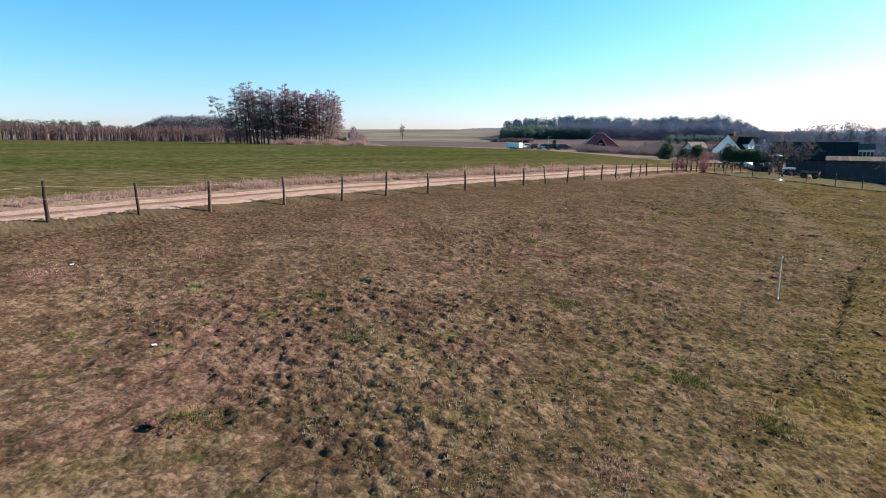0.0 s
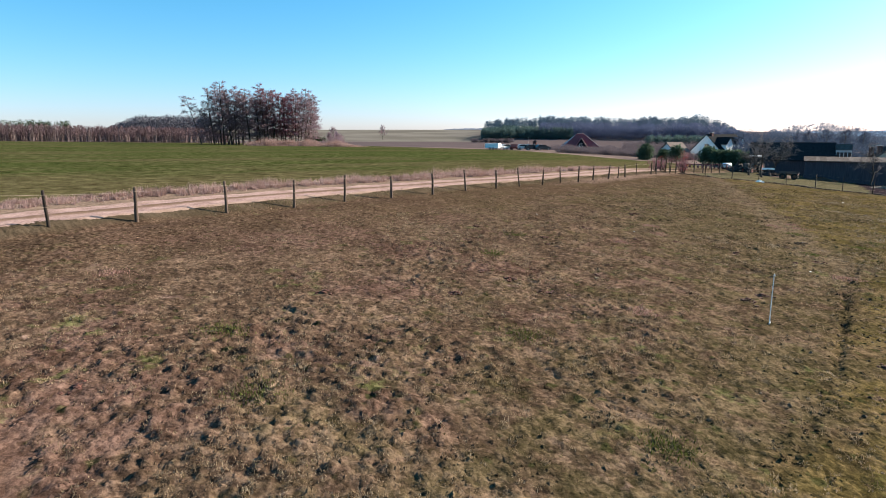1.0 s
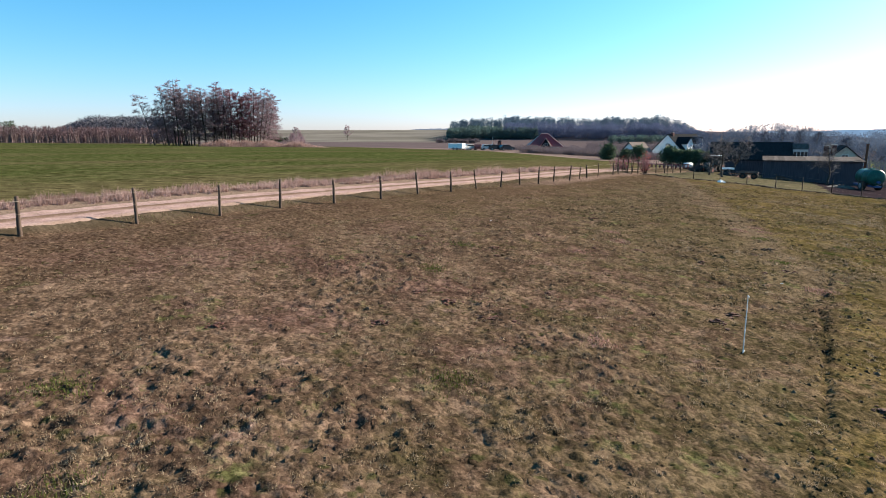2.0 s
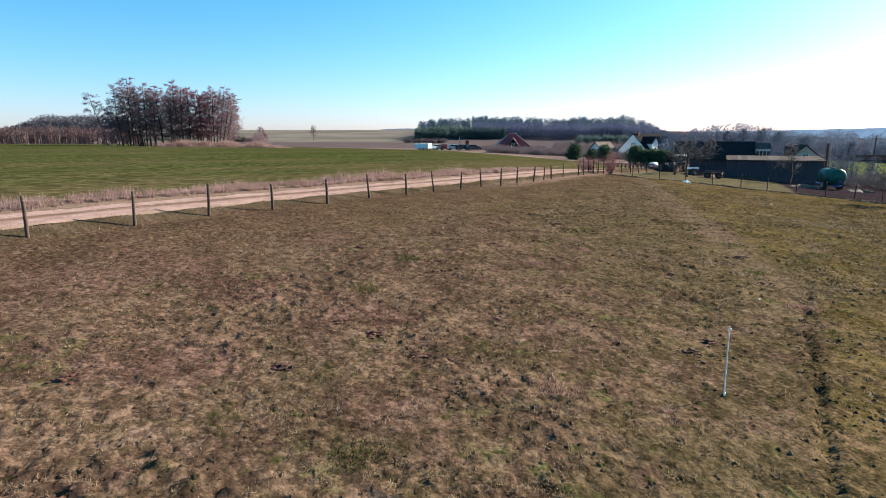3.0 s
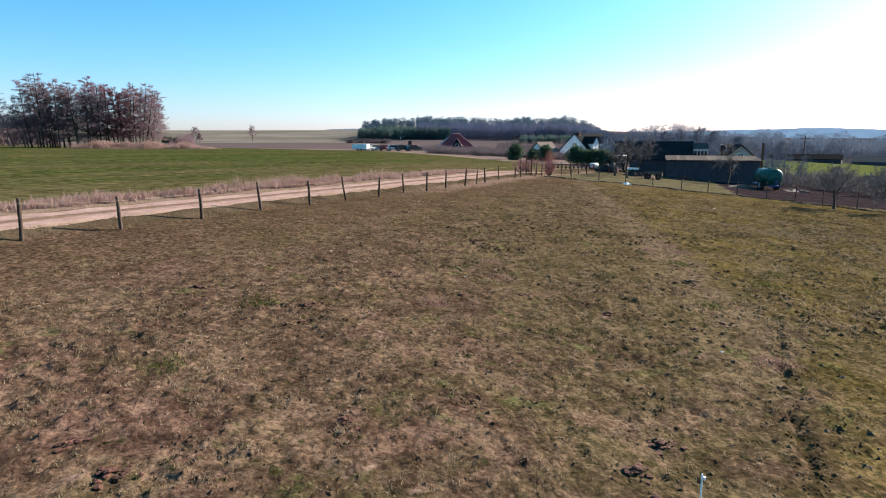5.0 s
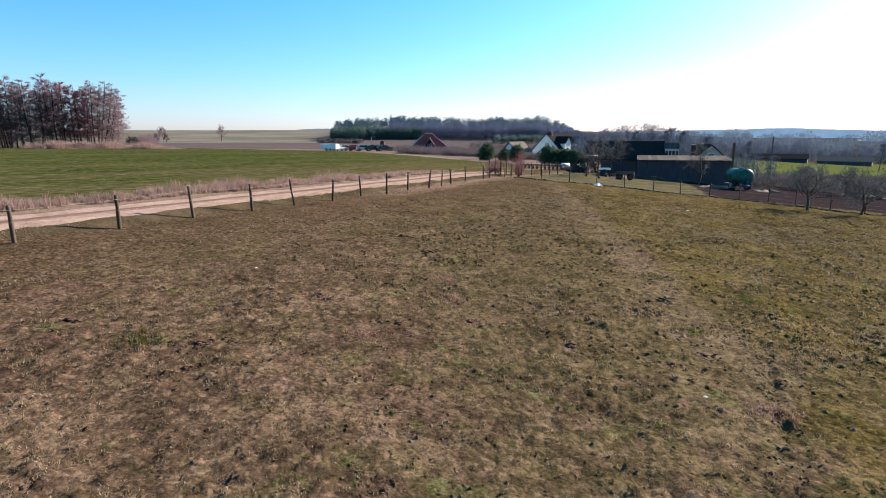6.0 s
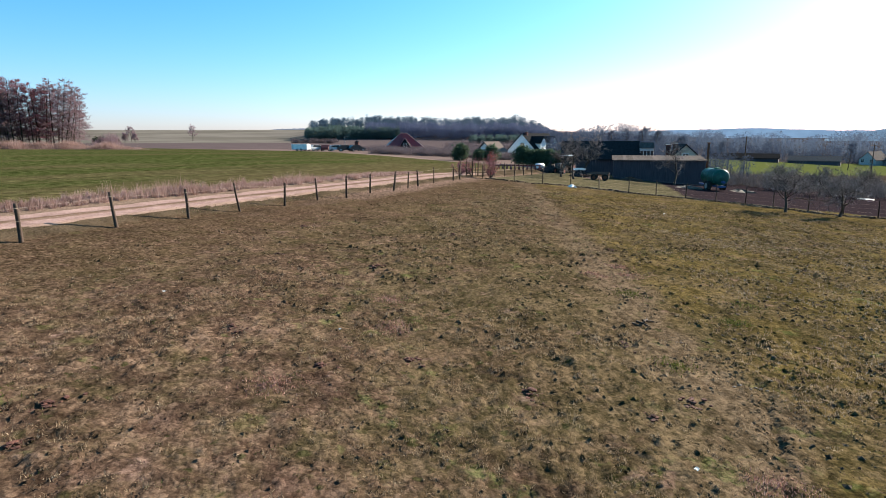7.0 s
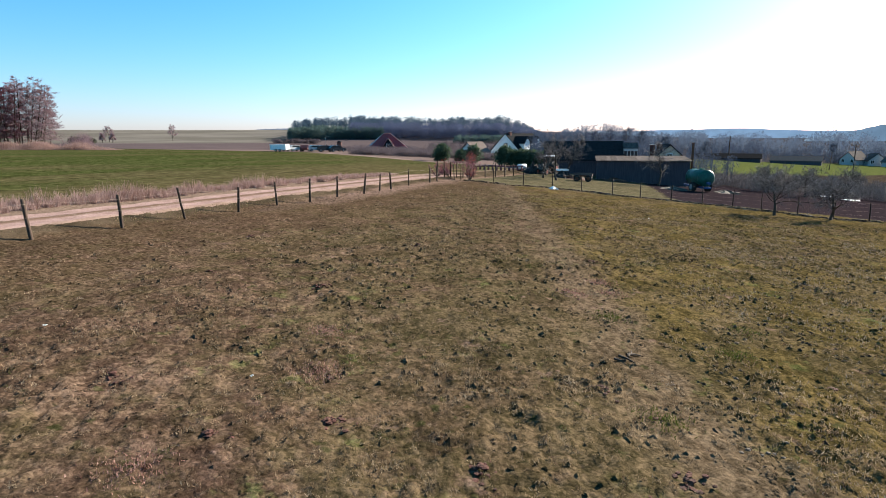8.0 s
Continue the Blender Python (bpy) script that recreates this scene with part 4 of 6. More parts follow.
def window(parent, x, y, z, w, h, turn=0.0):
    """A framed window standing on a wall; its outside looks to -y before the turn."""
    m = Matrix.Translation((x, y, z)) @ Matrix.Rotation(radians(turn), 4, "Z")
    win = part("window", boxed(0, 0.02, 0, w + 0.12, 0.10, h + 0.12), FRAME, parent)
    win.matrix_local = m
    for s in (-1, 1):
        pane = part("pane", boxed(s * w / 4, -0.035, 0.06, w / 2 - 0.06, 0.02, h - 0.02), GLASS, win)
    part("sill", boxed(0, -0.08, -0.05, w + 0.25, 0.16, 0.05), FRAME, win)
    return win


def gabled_house(name, m, wide, deep, eave, ridge_h, wall_mat, roof_mat, label, over=0.45, windows=(), chimneys=(), thick=0.22, category="house"):
    """Ridge along local y; gables at both ends."""
    ob = thing(name, m, label, category)
    w = wide / 2
    part("wall", prism([(-w, -1.2), (w, -1.2), (w, eave), (0, ridge_h), (-w, eave)], 0, deep), wall_mat, ob)
    k = (ridge_h - eave) / w
    for s in (-1, 1):
        a = (s * (w + over), eave - k * over)
        part("roof", prism([(a[0], a[1] + 0.01), (0, ridge_h + 0.01), (0, ridge_h + thick), (a[0], a[1] + thick)], -over, deep + over), roof_mat, ob)
    for x, z, ww, hh in windows:
        window(ob, x, -0.04, z, ww, hh)
    for x, y, z, s, hh in chimneys:
        ch = part("chimney", boxed(x, y, z, s, s, hh, 0.02), BRICK, ob)
        part("cap", boxed(x, y, z + hh, s + 0.12, s + 0.12, 0.1, 0.02), STEEL, ch)
    return ob


# white house with a dark roof and dormers
p = facing(168.0, 44.9, -36, -0.7)
white_house = gabled_house("house", p, 9.2, 12.5, 2.9, 7.2, RENDER, DARK_TILE, "white rendered house with steep dark tiled roof", 0.22,
                           [(0.2, 3.5, 1.3, 1.3), (-2.2, 0.9, 1.4, 1.3)], [(0.3, 1.6, 6.4, 0.7, 1.3)], 0.16)
for y in (3.2, 8.3):
    d = part("dormer", prism([(y - 1.3, 2.6), (y + 1.3, 2.6), (y + 1.3, 5.0), (y, 6.4), (y - 1.3, 5.0)], 0, 3.6), RENDER, white_house)
    d.matrix_local = Matrix(((0, 1, 0, 1.1), (1, 0, 0, 0), (0, 0, 1, 0), (0, 0, 0, 1)))
    for s in (-1, 1):
        q = part("dormer_roof", prism([(y + s * 1.65, 4.66), (y, 6.42), (y, 6.6), (y + s * 1.65, 4.84)], -0.2, 3.9), DARK_TILE, d)

# house with a red hipped roof
p = facing(241.9, 116.9, 8)
red_house = thing("house", p, "house with a dark red hipped roof behind bare shrubs", "house")
part("wall", boxed(0, 5.5, -0.9, 13, 10, 2.5), RENDER, red_house)
bm = bmesh.new()
a = [bm.verts.new(q) for q in ((-8.4, -0.6, 1.4), (8.4, -0.6, 1.4), (8.4, 11.6, 1.4), (-8.4, 11.6, 1.4))]
b = [bm.verts.new(q) for q in ((-1.2, 5.5, 7.6), (1.8, 5.5, 7.6))]
for f in ((a[0], a[1], b[1], b[0]), (a[1], a[2], b[1]), (a[2], a[3], b[0], b[1]), (a[3], a[0], b[0]), (a[3], a[2], a[1], a[0])):
    bm.faces.new(f)
part("roof", bm, RED_TILE, red_house)
dm = part("dormer", prism([(-2.3, 1.45), (2.3, 1.45), (0, 5.2)], -0.5, 4.0), DARK_TILE, red_house)
for s in (-1, 1):
    part("dormer_roof", prism([(s * 2.9, 1.1), (0, 5.4), (0, 5.65), (s * 2.9, 1.35)], -0.9, 4.2), RED_TILE, dm)
window(dm, 0, -0.55, 1.9, 1.5, 1.2)
HIP_CAP = grainy("pale_ridge_cap", (0.36, 0.2, 0.19), (0.5, 0.32, 0.3), 4, 0.6)
for p0, p1 in (((-1.2, 5.5, 7.66), (1.8, 5.5, 7.66)), ((8.4, -0.6, 1.46), (1.8, 5.5, 7.66)), ((0, -0.95, 5.62), (2.9, -0.95, 1.3))):
    part("ridge_cap", rod(bmesh.new(), p0, p1, 0.16), HIP_CAP, red_house, "pale ridge cap")

# small house with a pale roof
gabled_house("house", facing(158.9, 52.1, -38, -0.6), 4.8, 5.6, 1.8, 4.0, RENDER, PALE_ROOF, "small house with a pale grey roof among conifers")
# house behind the shed
gabled_house("house", facing(129.1, 4.2, 6), 5.6, 9.0, 3.0, 5.5, BEIGE, DARK_TILE, "old farmhouse gable with dark red chimneys behind the shed", 0.3,
             [(0, 2.9, 0.9, 1.1)], [(-1.5, 3, 4.0, 0.8, 1.7), (-2.4, 6, 3.2, 0.8, 2.3)])
# tall dark barn
barn = gabled_house("barn", facing(113.9, 11.2, 95), 7.0, 11.5, 2.8, 5.3, PLANK, DARK_TILE, "tall dark boarded barn with black roof and a glazed bay", 0.3, category="barn")

bay = part("glazed_bay", boxed(-1.4, -1.15, -1.0, 2.4, 2.0, 5.4, 0.03), SHADE_WALL, barn, "pale glazed bay with many small panes")
for i in range(4):
    for k in range(3):
        part("pane", boxed(-2.61, -1.9 + 0.5 * i, 1.2 + 1.0 * k, 0.03, 0.4, 0.85), GLASS, bay)
part("bay_roof", prism([(-2.8, 4.42), (-0.1, 4.42), (-1.4, 5.3)], -2.25, -0.1), GREY_ROOF, bay)

# long low shed
shed = thing("shed", facing(99.8, 7.2, 4), "long low dark boarded shed with a pale sheet roof", "shed")
L, D = 11.6, 6.5
part("wall", boxed(0, D / 2, -0.8, L, D, 3.6), PLANK, shed)
for i in range(18):
    x = -L / 2 - 0.15 + (L + 0.3) * (i + 0.5) / 18
    sh = part("roof_sheet", prism([(-0.4, 2.86), (D + 0.3, 3.26), (D + 0.3, 3.32), (-0.4, 2.92)], x - 0.41, x + 0.41), GREY_ROOF, shed)
    sh.matrix_local = Matrix(((0, 1, 0, 0), (1, 0, 0, 0), (0, 0, 1, 0.012 * (i % 2)), (0, 0, 0, 1)))


# green slurry tanker
def wheel(parent, x, y, r, wide, rim_mat):
    t = part("wheel", rod(bmesh.new(), (x - wide / 2, y, r), (x + wide / 2, y, r), r, None, 20), RUBBER, parent)
    part("rim", rod(bmesh.new(), (x - wide / 2 - 0.02, y, r), (x + wide / 2 + 0.02, y, r), r * 0.55, None, 14), rim_mat, t)


def barrel(length, r, z, belly=0.35):
    """A lying tank with domed ends, along y."""
    bm = bmesh.new()
    prof = [(-length / 2 - belly, 0.02), (-length / 2 - belly * 0.8, r * 0.55), (-length / 2 - belly * 0.35, r * 0.88), (-length / 2, r), (length / 2, r),
            (length / 2 + belly * 0.35, r * 0.88), (length / 2 + belly * 0.8, r * 0.55), (length / 2 + belly, 0.02)]
    rings = [[bm.verts.new((q * math.cos(a), y, z + q * math.sin(a))) for a in np.linspace(0, 2 * math.pi, 25)[:-1]] for y, q in prof]
    for r0, r1 in zip(rings[:-1], rings[1:]):
        for i in range(24):
            bm.faces.new((r0[i], r0[(i + 1) % 24], r1[(i + 1) % 24], r1[i])).smooth = True
    return bm


tanker = thing("slurry_tanker", facing(91.1, 0.6, 24) @ Matrix.Scale(0.92, 4), "green slurry tanker trailer with blue chassis parked by the shed", "tanker")
part("tank", barrel(3.6, 1.0, 1.75), GREEN_PAINT, tanker)
for y in (-1.5, 0, 1.5):
    part("hoop", rod(bmesh.new(), (0, y - 0.05, 1.75), (0, y + 0.05, 1.75), 1.03, None, 28), GREEN_PAINT, tanker)
part("manhole", rod(bmesh.new(), (0, -0.4, 2.7), (0, -0.4, 2.9), 0.3, None, 16), GREEN_PAINT, tanker)
part("chassis", boxed(0, 0.2, 0.5, 0.8, 5.0, 0.22, 0.02), BLUE_PAINT, tanker)
part("rear_valve", rod(bmesh.new(), (0, -2.6, 1.2), (0, -2.1, 1.2), 0.16), BLUE_PAINT, tanker)
for x in (-0.95, 0.95):
    wheel(tanker, x, -0.3, 0.62, 0.45, STEEL)
part("drawbar", boxed(0, 3.2, 0.5, 0.2, 1.8, 0.16, 0.02), BLUE_PAINT, tanker)


# ---- farmyard things ----
DUNG = grainy("dung", (0.042, 0.019, 0.014), (0.115, 0.048, 0.036), 14, 0.95, bump=0.8)
SOIL_PINK = leafy("chewed_straw", (0.1, (0.14, 0.072, 0.06)), (0.5, (0.3, 0.17, 0.145)), (0.9, (0.5, 0.33, 0.28)))
PALE_STRAW = leafy("bleached_straw", (0.1, (0.15, 0.122, 0.102)), (0.5, (0.26, 0.222, 0.195)), (0.9, (0.4, 0.355, 0.315)))
RED_LEAF = leafy("red_shrub_leaves", (0.1, (0.14, 0.03, 0.025)), (0.5, (0.26, 0.06, 0.05)), (0.9, (0.38, 0.12, 0.09)))
STONE = grainy("field_stone", (0.04, 0.034, 0.028), (0.12, 0.1, 0.085), 6, 0.85)
CAR_DARK = grainy("dark_car_paint", (0.012, 0.014, 0.018), (0.03, 0.034, 0.04), 2, 0.25, spec=0.6)
CAR_LIGHT = grainy("pale_car_paint", (0.5, 0.5, 0.5), (0.62, 0.62, 0.62), 2, 0.3, spec=0.6)
MACHINE_RED = grainy("faded_machine_red", (0.11, 0.03, 0.028), (0.26, 0.075, 0.065), 5, 0.6)


def leaf_crown(rng, tall, wide, leaves, leaf, low=0.05, peak=0.3, slim=1.0):
    """A crown of small faces in boughs, thinner at the top, with an uneven outline."""
    boughs = max(12, leaves // 40)
    bh = low + (1 - low) * rng.random(boughs) ** 0.85
    br = np.where(bh < peak, 0.75 + 0.25 * bh / peak, np.sqrt(np.maximum(1 - ((bh - peak) / (1.0 - peak)) ** 2, 0.0)) * 0.95 + 0.05) * rng.uniform(0.55, 1.1, boughs)
    ba = rng.uniform(0, 2 * np.pi, boughs)
    k = rng.integers(0, boughs, leaves)
    f = np.sqrt(rng.random(leaves))
    spread = 0.16 * wide
    c = np.stack([np.cos(ba[k]) * br[k] * wide * f, np.sin(ba[k]) * br[k] * wide * f, bh[k] * tall + 0.1 * f * wide], 1) + rng.normal(0, spread, (leaves, 3)) * np.array([1, 1, 0.7])
    c[:, 2] = np.maximum(c[:, 2], 0.08)
    tri = rng.normal(0, 1, (leaves, 3, 3)) * (leaf * rng.uniform(0.5, 1.3, (leaves, 1, 1)))
    tri[..., 2] *= slim
    return (tri + c[:, None]).reshape(-1, 3), np.arange(3 * leaves).reshape(-1, 3)


def conifer(m, rng, tall, wide, label, leaves=4200, leaf=0.12):
    ob = thing("conifer", m, label, "conifer", "garden conifers")
    t = Tubes()
    t.add([(0, 0, -0.2), (0.03, 0, tall * 0.5), (0, 0.02, tall * 0.93)], [0.11, 0.07, 0.02], 7)
    part("trunk", t.mesh("trunk", BARK), BARK, ob)
    v, f = leaf_crown(rng, tall, wide * 0.95, leaves, leaf, 0.02, 0.35)
    part("crown", mesh_of("crown", v, f, GARDEN), GARDEN, ob)
    return ob


def shrub(name, m, rng, tall, wide, twig, label, stems=14, leaves=0, leaf_mat=None, group=""):
    """A bush of many stems from one foot."""
    ob = thing(name, m, label, "shrub", group)
    t, fine = Tubes(), []
    for i in range(stems):
        a, lean = rng.uniform(0, 2 * np.pi), rng.uniform(0.1, 0.75)
        pts, rad = limb(rng, (0.1 * np.cos(a), 0.1 * np.sin(a), -0.05), (np.cos(a) * lean * wide / tall * 1.5, np.sin(a) * lean * wide / tall * 1.5, 1), tall * rng.uniform(0.6, 1.05), 0.025, 0.0, 5, 0.2)
        t.add(pts, rad, 4)
        for _ in range(34):
            e = rng.uniform(0.8, 5)
            z = min(int(e), 4)
            b = pts[z] + (pts[z + 1] - pts[z]) * (e - z)
            w = np.array([0, 0, 0.5]) + rng.normal(0, 0.7, 3)
            side = np.cross(w, rng.normal(0, 1, 3))
            side *= 0.012 / (np.linalg.norm(side) + 1e-9)
            fine.append((b - side, b + side, b + w * tall * 0.2))
    part("stems", t.mesh("stems", BARK), BARK, ob)
    fine = np.array(fine).reshape(-1, 3)
    part("twigs", mesh_of("twigs", fine, np.arange(len(fine)).reshape(-1, 3), twig), twig, ob)
    if leaves:
        v, f = leaf_crown(rng, tall, wide, leaves, 0.035, 0.15, 0.5)
        part("leaves", mesh_of("leaves", v, f, leaf_mat), leaf_mat, ob)
    return ob


rng = np.random.default_rng(31)
for u, v, h, w in ((116.7, 42.4, 3.7, 1.5), (121.5, 40.4, 2.5, 1.3), (117.7, 36.7, 3.6, 1.5), (115.5, 30.3, 3.9, 1.7), (114.8, 28.4, 3.3, 1.5), (114.2, 26.9, 3.5, 1.5), (113.8, 25.0, 3.8, 1.6), (116, 23.4, 3.4, 1.5), (119, 22.6, 3.2, 1.6)):
    conifer(spot(u, v), rng, h * 0.74, w * 1.12, "dense dark green garden conifer by the houses")
shrub("red_shrub", spot(71.1, 21.4), rng, 2.6, 0.9, RED_TWIG, "shrub with dry red leaves at the pasture corner", 16, 520, RED_LEAF)
shrub("rose_bush", spot(71.0, 23.6), rng, 1.7, 1.0, RED_TWIG, "reddish thorny bush by the corner posts", 14, 120, RED_LEAF)
shrub("rose_bush", spot(72.6, 24.6), rng, 1.5, 1.0, RED_TWIG, "low thorny bush beside the lane", 12, 60, RED_LEAF)
shrub("rose_bush", spot(69.4, 24.0), rng, 1.3, 0.8, RED_TWIG, "low reddish bush between the corner posts", 12, 60, RED_LEAF)

FRUIT = dict(tall=2.6, r=0.115, clear=0.34, limbs=19, reach=2.5, lift=0.8, droop=0.015, subs=9, twigs=12, twig_len=0.38, twig_w=0.013, lean=0.2, wild=0.24, fork=True)
for u, v, size, tone in ((64.1, -3.2, 1.0, GREY_TWIG), (64.5, -6.6, 1.0, GREY_TWIG), (65.0, -12.5, 1.0, GREY_TWIG), (100.0, -11.5, 1.15, GREY_TWIG), (107.0, -8.5, 1.2, GREY_TWIG), (104.0, -16.5, 1.2, GREY_TWIG)):
    tr = tree_thing("fruit_tree", rng, BARK, tone, "old leafless fruit tree with a crooked leaning trunk by the fence", **FRUIT)
    tagged(tr, group="fruit trees").matrix_world = spot(u, v, rng.uniform(0, 360), 0, size)
for u, v, tall in ((86.0, 15.9, 5.0), (88.5, 18.0, 4.2), (95.0, 5.0, 5.2), (99.2, 17.2, 5.6)):
    tr = tree_thing("yard_tree", rng, BARK, GREY_TWIG, "spreading bare tree in front of the barn", tall=tall, r=0.13, clear=0.25, limbs=20, reach=tall * 0.5, lift=0.8, droop=0.0, subs=8, twigs=9,
                    twig_len=0.45, twig_w=0.012, lean=0.08, wild=0.2, fork=True)
    tagged(tr, group="yard trees").matrix_world = spot(u, v, rng.uniform(0, 360))

# thickets round the plot and along the village edge
rng = np.random.default_rng(14)


def thicket(rng, u, v, tall, twigs, length, width):
    """Many thin upright twigs round each place."""
    uu, vv = np.repeat(u, twigs), np.repeat(v, twigs)
    uu, vv = uu + rng.normal(0, 0.55, len(uu)), vv + rng.normal(0, 0.55, len(vv))
    base = height(uu, vv) + rng.random(len(uu)) ** 1.3 * np.repeat(tall, twigs) * 0.75
    return blades(rng, uu, vv, length, width, 0.75, base)


u, v = rng.uniform(102, 124, 240), rng.uniform(-34, 0.5, 240)
stuff("plot_thicket", [thicket(rng, u, v, rng.uniform(1.2, 3.0, 240), 170, 0.7, 0.014)], GREY_TWIG, "tangled bare bushes behind the tilled plot", "thicket")
u, v, h = scatter(rng, 380, [uv(11, 236), uv(17, 234), uv(22, 222), uv(26, 212)], -26, 0.5, 2.6)
stuff("garden_scrub", wood_mass(rng, u, v, h, h * 0.55, 190, 0.07, 0.02, 1.6, stems=False), FAR_BROWN, "mauve-grey bare shrubs round the houses", "thicket")
u, v, h = scatter(rng, 300, [uv(11, 205), uv(17, 200), uv(22, 190), uv(26, 182)], -34, 0.5, 2.0)
stuff("rough_scrub", wood_mass(rng, u, v, h, h * 0.8, 150, 0.06, 0.02, 1.5, stems=False), FAR_BROWN, "low brown scrub between the crop field and the houses", "thicket")
u, v, h = scatter(rng, 240, [(131, 68), (134, 60), (138, 52), (141, 45), (143, 40)], -9, 0.4, 1.5)
stuff("lane_hedge", [thicket(rng, u, v, h, 150, 0.9, 0.02)], FAR_BROWN, "grey bare bushes along the lane beyond the crop field", "hedge")
u, v, h = scatter(rng, 260, [uv(28, 185), uv(32, 185), uv(36, 190)], -50, 3.0, 6.5)
stuff("valley_scrub", wood_mass(rng, u, v, h, h * 0.3, 260, 0.08, 0.05, 1.6), HAZED_VALLEY, "bare trees and scrub beyond the farm", "thicket")
u, v, h = rng.uniform(115, 121, 16), rng.uniform(133, 139, 16), rng.uniform(1.8, 4.6, 16)
stuff("grove_bushes", [thicket(rng, u, v, h, 220, 1.2, 0.022)], TWIG, "red-brown bushes at the edge of the grove", "thicket")
k = 42000
f = rng.beta(1.3, 1.2, k)
x, y = -49 + 31 * f + rng.normal(0, 1, k), 164 + 6 * f + rng.normal(0, 1.6, k)
ru2, rv2 = AX * x + AY * y, -AY * x + AX * y
stuff("grove_reeds", [blades(rng, ru2, rv2, (0.5 + 1.6 * drift(ru2, rv2, 3.0, 51)) * rise(1.0, 0.7, f), 0.025, 0.4)], STRAW, "pale dry reeds along the foot of the grove", "reeds")
# lone trees on the far fields
for u, v, tall in ((308.9, 307.5, 10), (258.0, 299.0, 5), (254.7, 303, 5), (269.4, 315.5, 9)):
    tr = tree_thing("field_tree", rng, BARK, TWIG, "small bare tree alone on the far field", tall=tall, r=0.16, clear=0.2, limbs=26, reach=tall * 0.42, lift=0.7, droop=0.0, subs=6, twigs=8, twig_len=1.0, twig_w=0.05)
    tagged(tr, group="field trees").matrix_world = spot(u, v)
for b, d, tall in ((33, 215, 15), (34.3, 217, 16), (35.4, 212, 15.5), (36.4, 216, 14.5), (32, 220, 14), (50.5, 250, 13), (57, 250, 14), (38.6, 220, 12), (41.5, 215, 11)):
    tr = tree_thing("valley_tree", rng, BARK, HAZED_VALLEY, "tall bare tree beyond the farm buildings", tall=tall * 0.66, r=0.14, clear=0.35, limbs=22, reach=2.6, lift=0.7, droop=0.02, subs=6, twigs=7, twig_len=0.9, twig_w=0.045)
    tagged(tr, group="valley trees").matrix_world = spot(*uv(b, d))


# ---- machines and vehicles ----
tank = thing("water_tank", facing(99.7, 23.4, -50), "white and pale blue plastic tank lying on a frame", "tank")
part("barrel", barrel(1.2, 0.38, 0.62, 0.14), WHITE_PLASTIC, tank)
for y in (-0.6, 0.6):
    part("cradle", boxed(0, y * 0.75, -0.1, 0.7, 0.12, 0.42, 0.02), RUST, tank)

harrow = thing("harrow", facing(95.9, 26.0, 0), "row of dark red machine tines standing on the grass", "harrow")
part("beam", boxed(0, 0, 0.55, 7.2, 0.14, 0.14, 0.02), MACHINE_RED, harrow)
for i in range(13):
    bm = rod(bmesh.new(), (-3.4 + i * 0.567, 0, 0.6), (-3.4 + i * 0.567, -0.35, 0.25), 0.1)
    rod(bm, (-3.4 + i * 0.567, -0.35, 0.25), (-3.4 + i * 0.567, 0.05, -0.03), 0.17, 0.08)
    part("tine", bm, MACHINE_RED, harrow)

tractor = thing("tractor", facing(99.5, 19.8, -28), "old dark tractor with a glazed cab in the yard", "tractor")
part("bonnet", boxed(0, -1.1, 0.75, 0.75, 1.7, 0.75, 0.1), DARK_PAINT, tractor)
part("gearbox", boxed(0, 0.5, 0.55, 0.6, 1.7, 0.6, 0.05), RUST, tractor)
cab = part("cab", boxed(0, 0.75, 1.15, 1.35, 1.3, 0.45, 0.05), DARK_PAINT, tractor)
for x in (-0.62, 0.62):
    for y in (0.15, 1.35):
        part("pillar", rod(bmesh.new(), (x, y, 1.5), (x * 0.93, y, 2.5), 0.04), DARK_PAINT, cab)
part("roof", boxed(0, 0.75, 2.45, 1.4, 1.45, 0.14, 0.06), WHITE_PLASTIC, cab)
part("windscreen", boxed(0, 0.12, 1.58, 1.15, 0.03, 0.85), GLASS, cab)
part("rear_glass", boxed(0, 1.38, 1.58, 1.15, 0.03, 0.85), GLASS, cab)
for x in (-0.8, 0.8):
    wheel(tractor, x, 0.85, 0.78, 0.4, MACHINE_RED)
    wheel(tractor, x * 0.9, -1.5, 0.45, 0.25, MACHINE_RED)
part("exhaust", rod(bmesh.new(), (0.25, -0.7, 1.45), (0.25, -0.7, 2.3), 0.04), RUST, tractor)


def trailer(m, long, wide, label, bed_mat, wheels=2):
    ob = thing("trailer", m, label, "trailer")
    part("bed", boxed(0, 0, 0.75, long, wide, 0.1, 0.02), bed_mat, ob)
    for y in (-wide / 2, wide / 2):
        part("side_board", boxed(0, y, 0.85, long, 0.04, 0.14), bed_mat, ob)
    part("frame", boxed(0, 0, 0.6, long * 0.96, 0.7, 0.14), RUST, ob)
    for y in (-wide * 0.42, wide * 0.42):
        for x in ((-long * 0.3, long * 0.3) if wheels == 4 else (0.2,)):
            t = part("wheel", rod(bmesh.new(), (x, y - 0.12, 0.38), (x, y + 0.12, 0.38), 0.4, None, 16), RUBBER, ob)
            part("rim", rod(bmesh.new(), (x, y - 0.14, 0.38), (x, y + 0.14, 0.38), 0.2, None, 12), RUST, t)
    part("drawbar", boxed(-long / 2 - 0.6, 0, 0.55, 1.3, 0.12, 0.1), RUST, ob)
    return ob


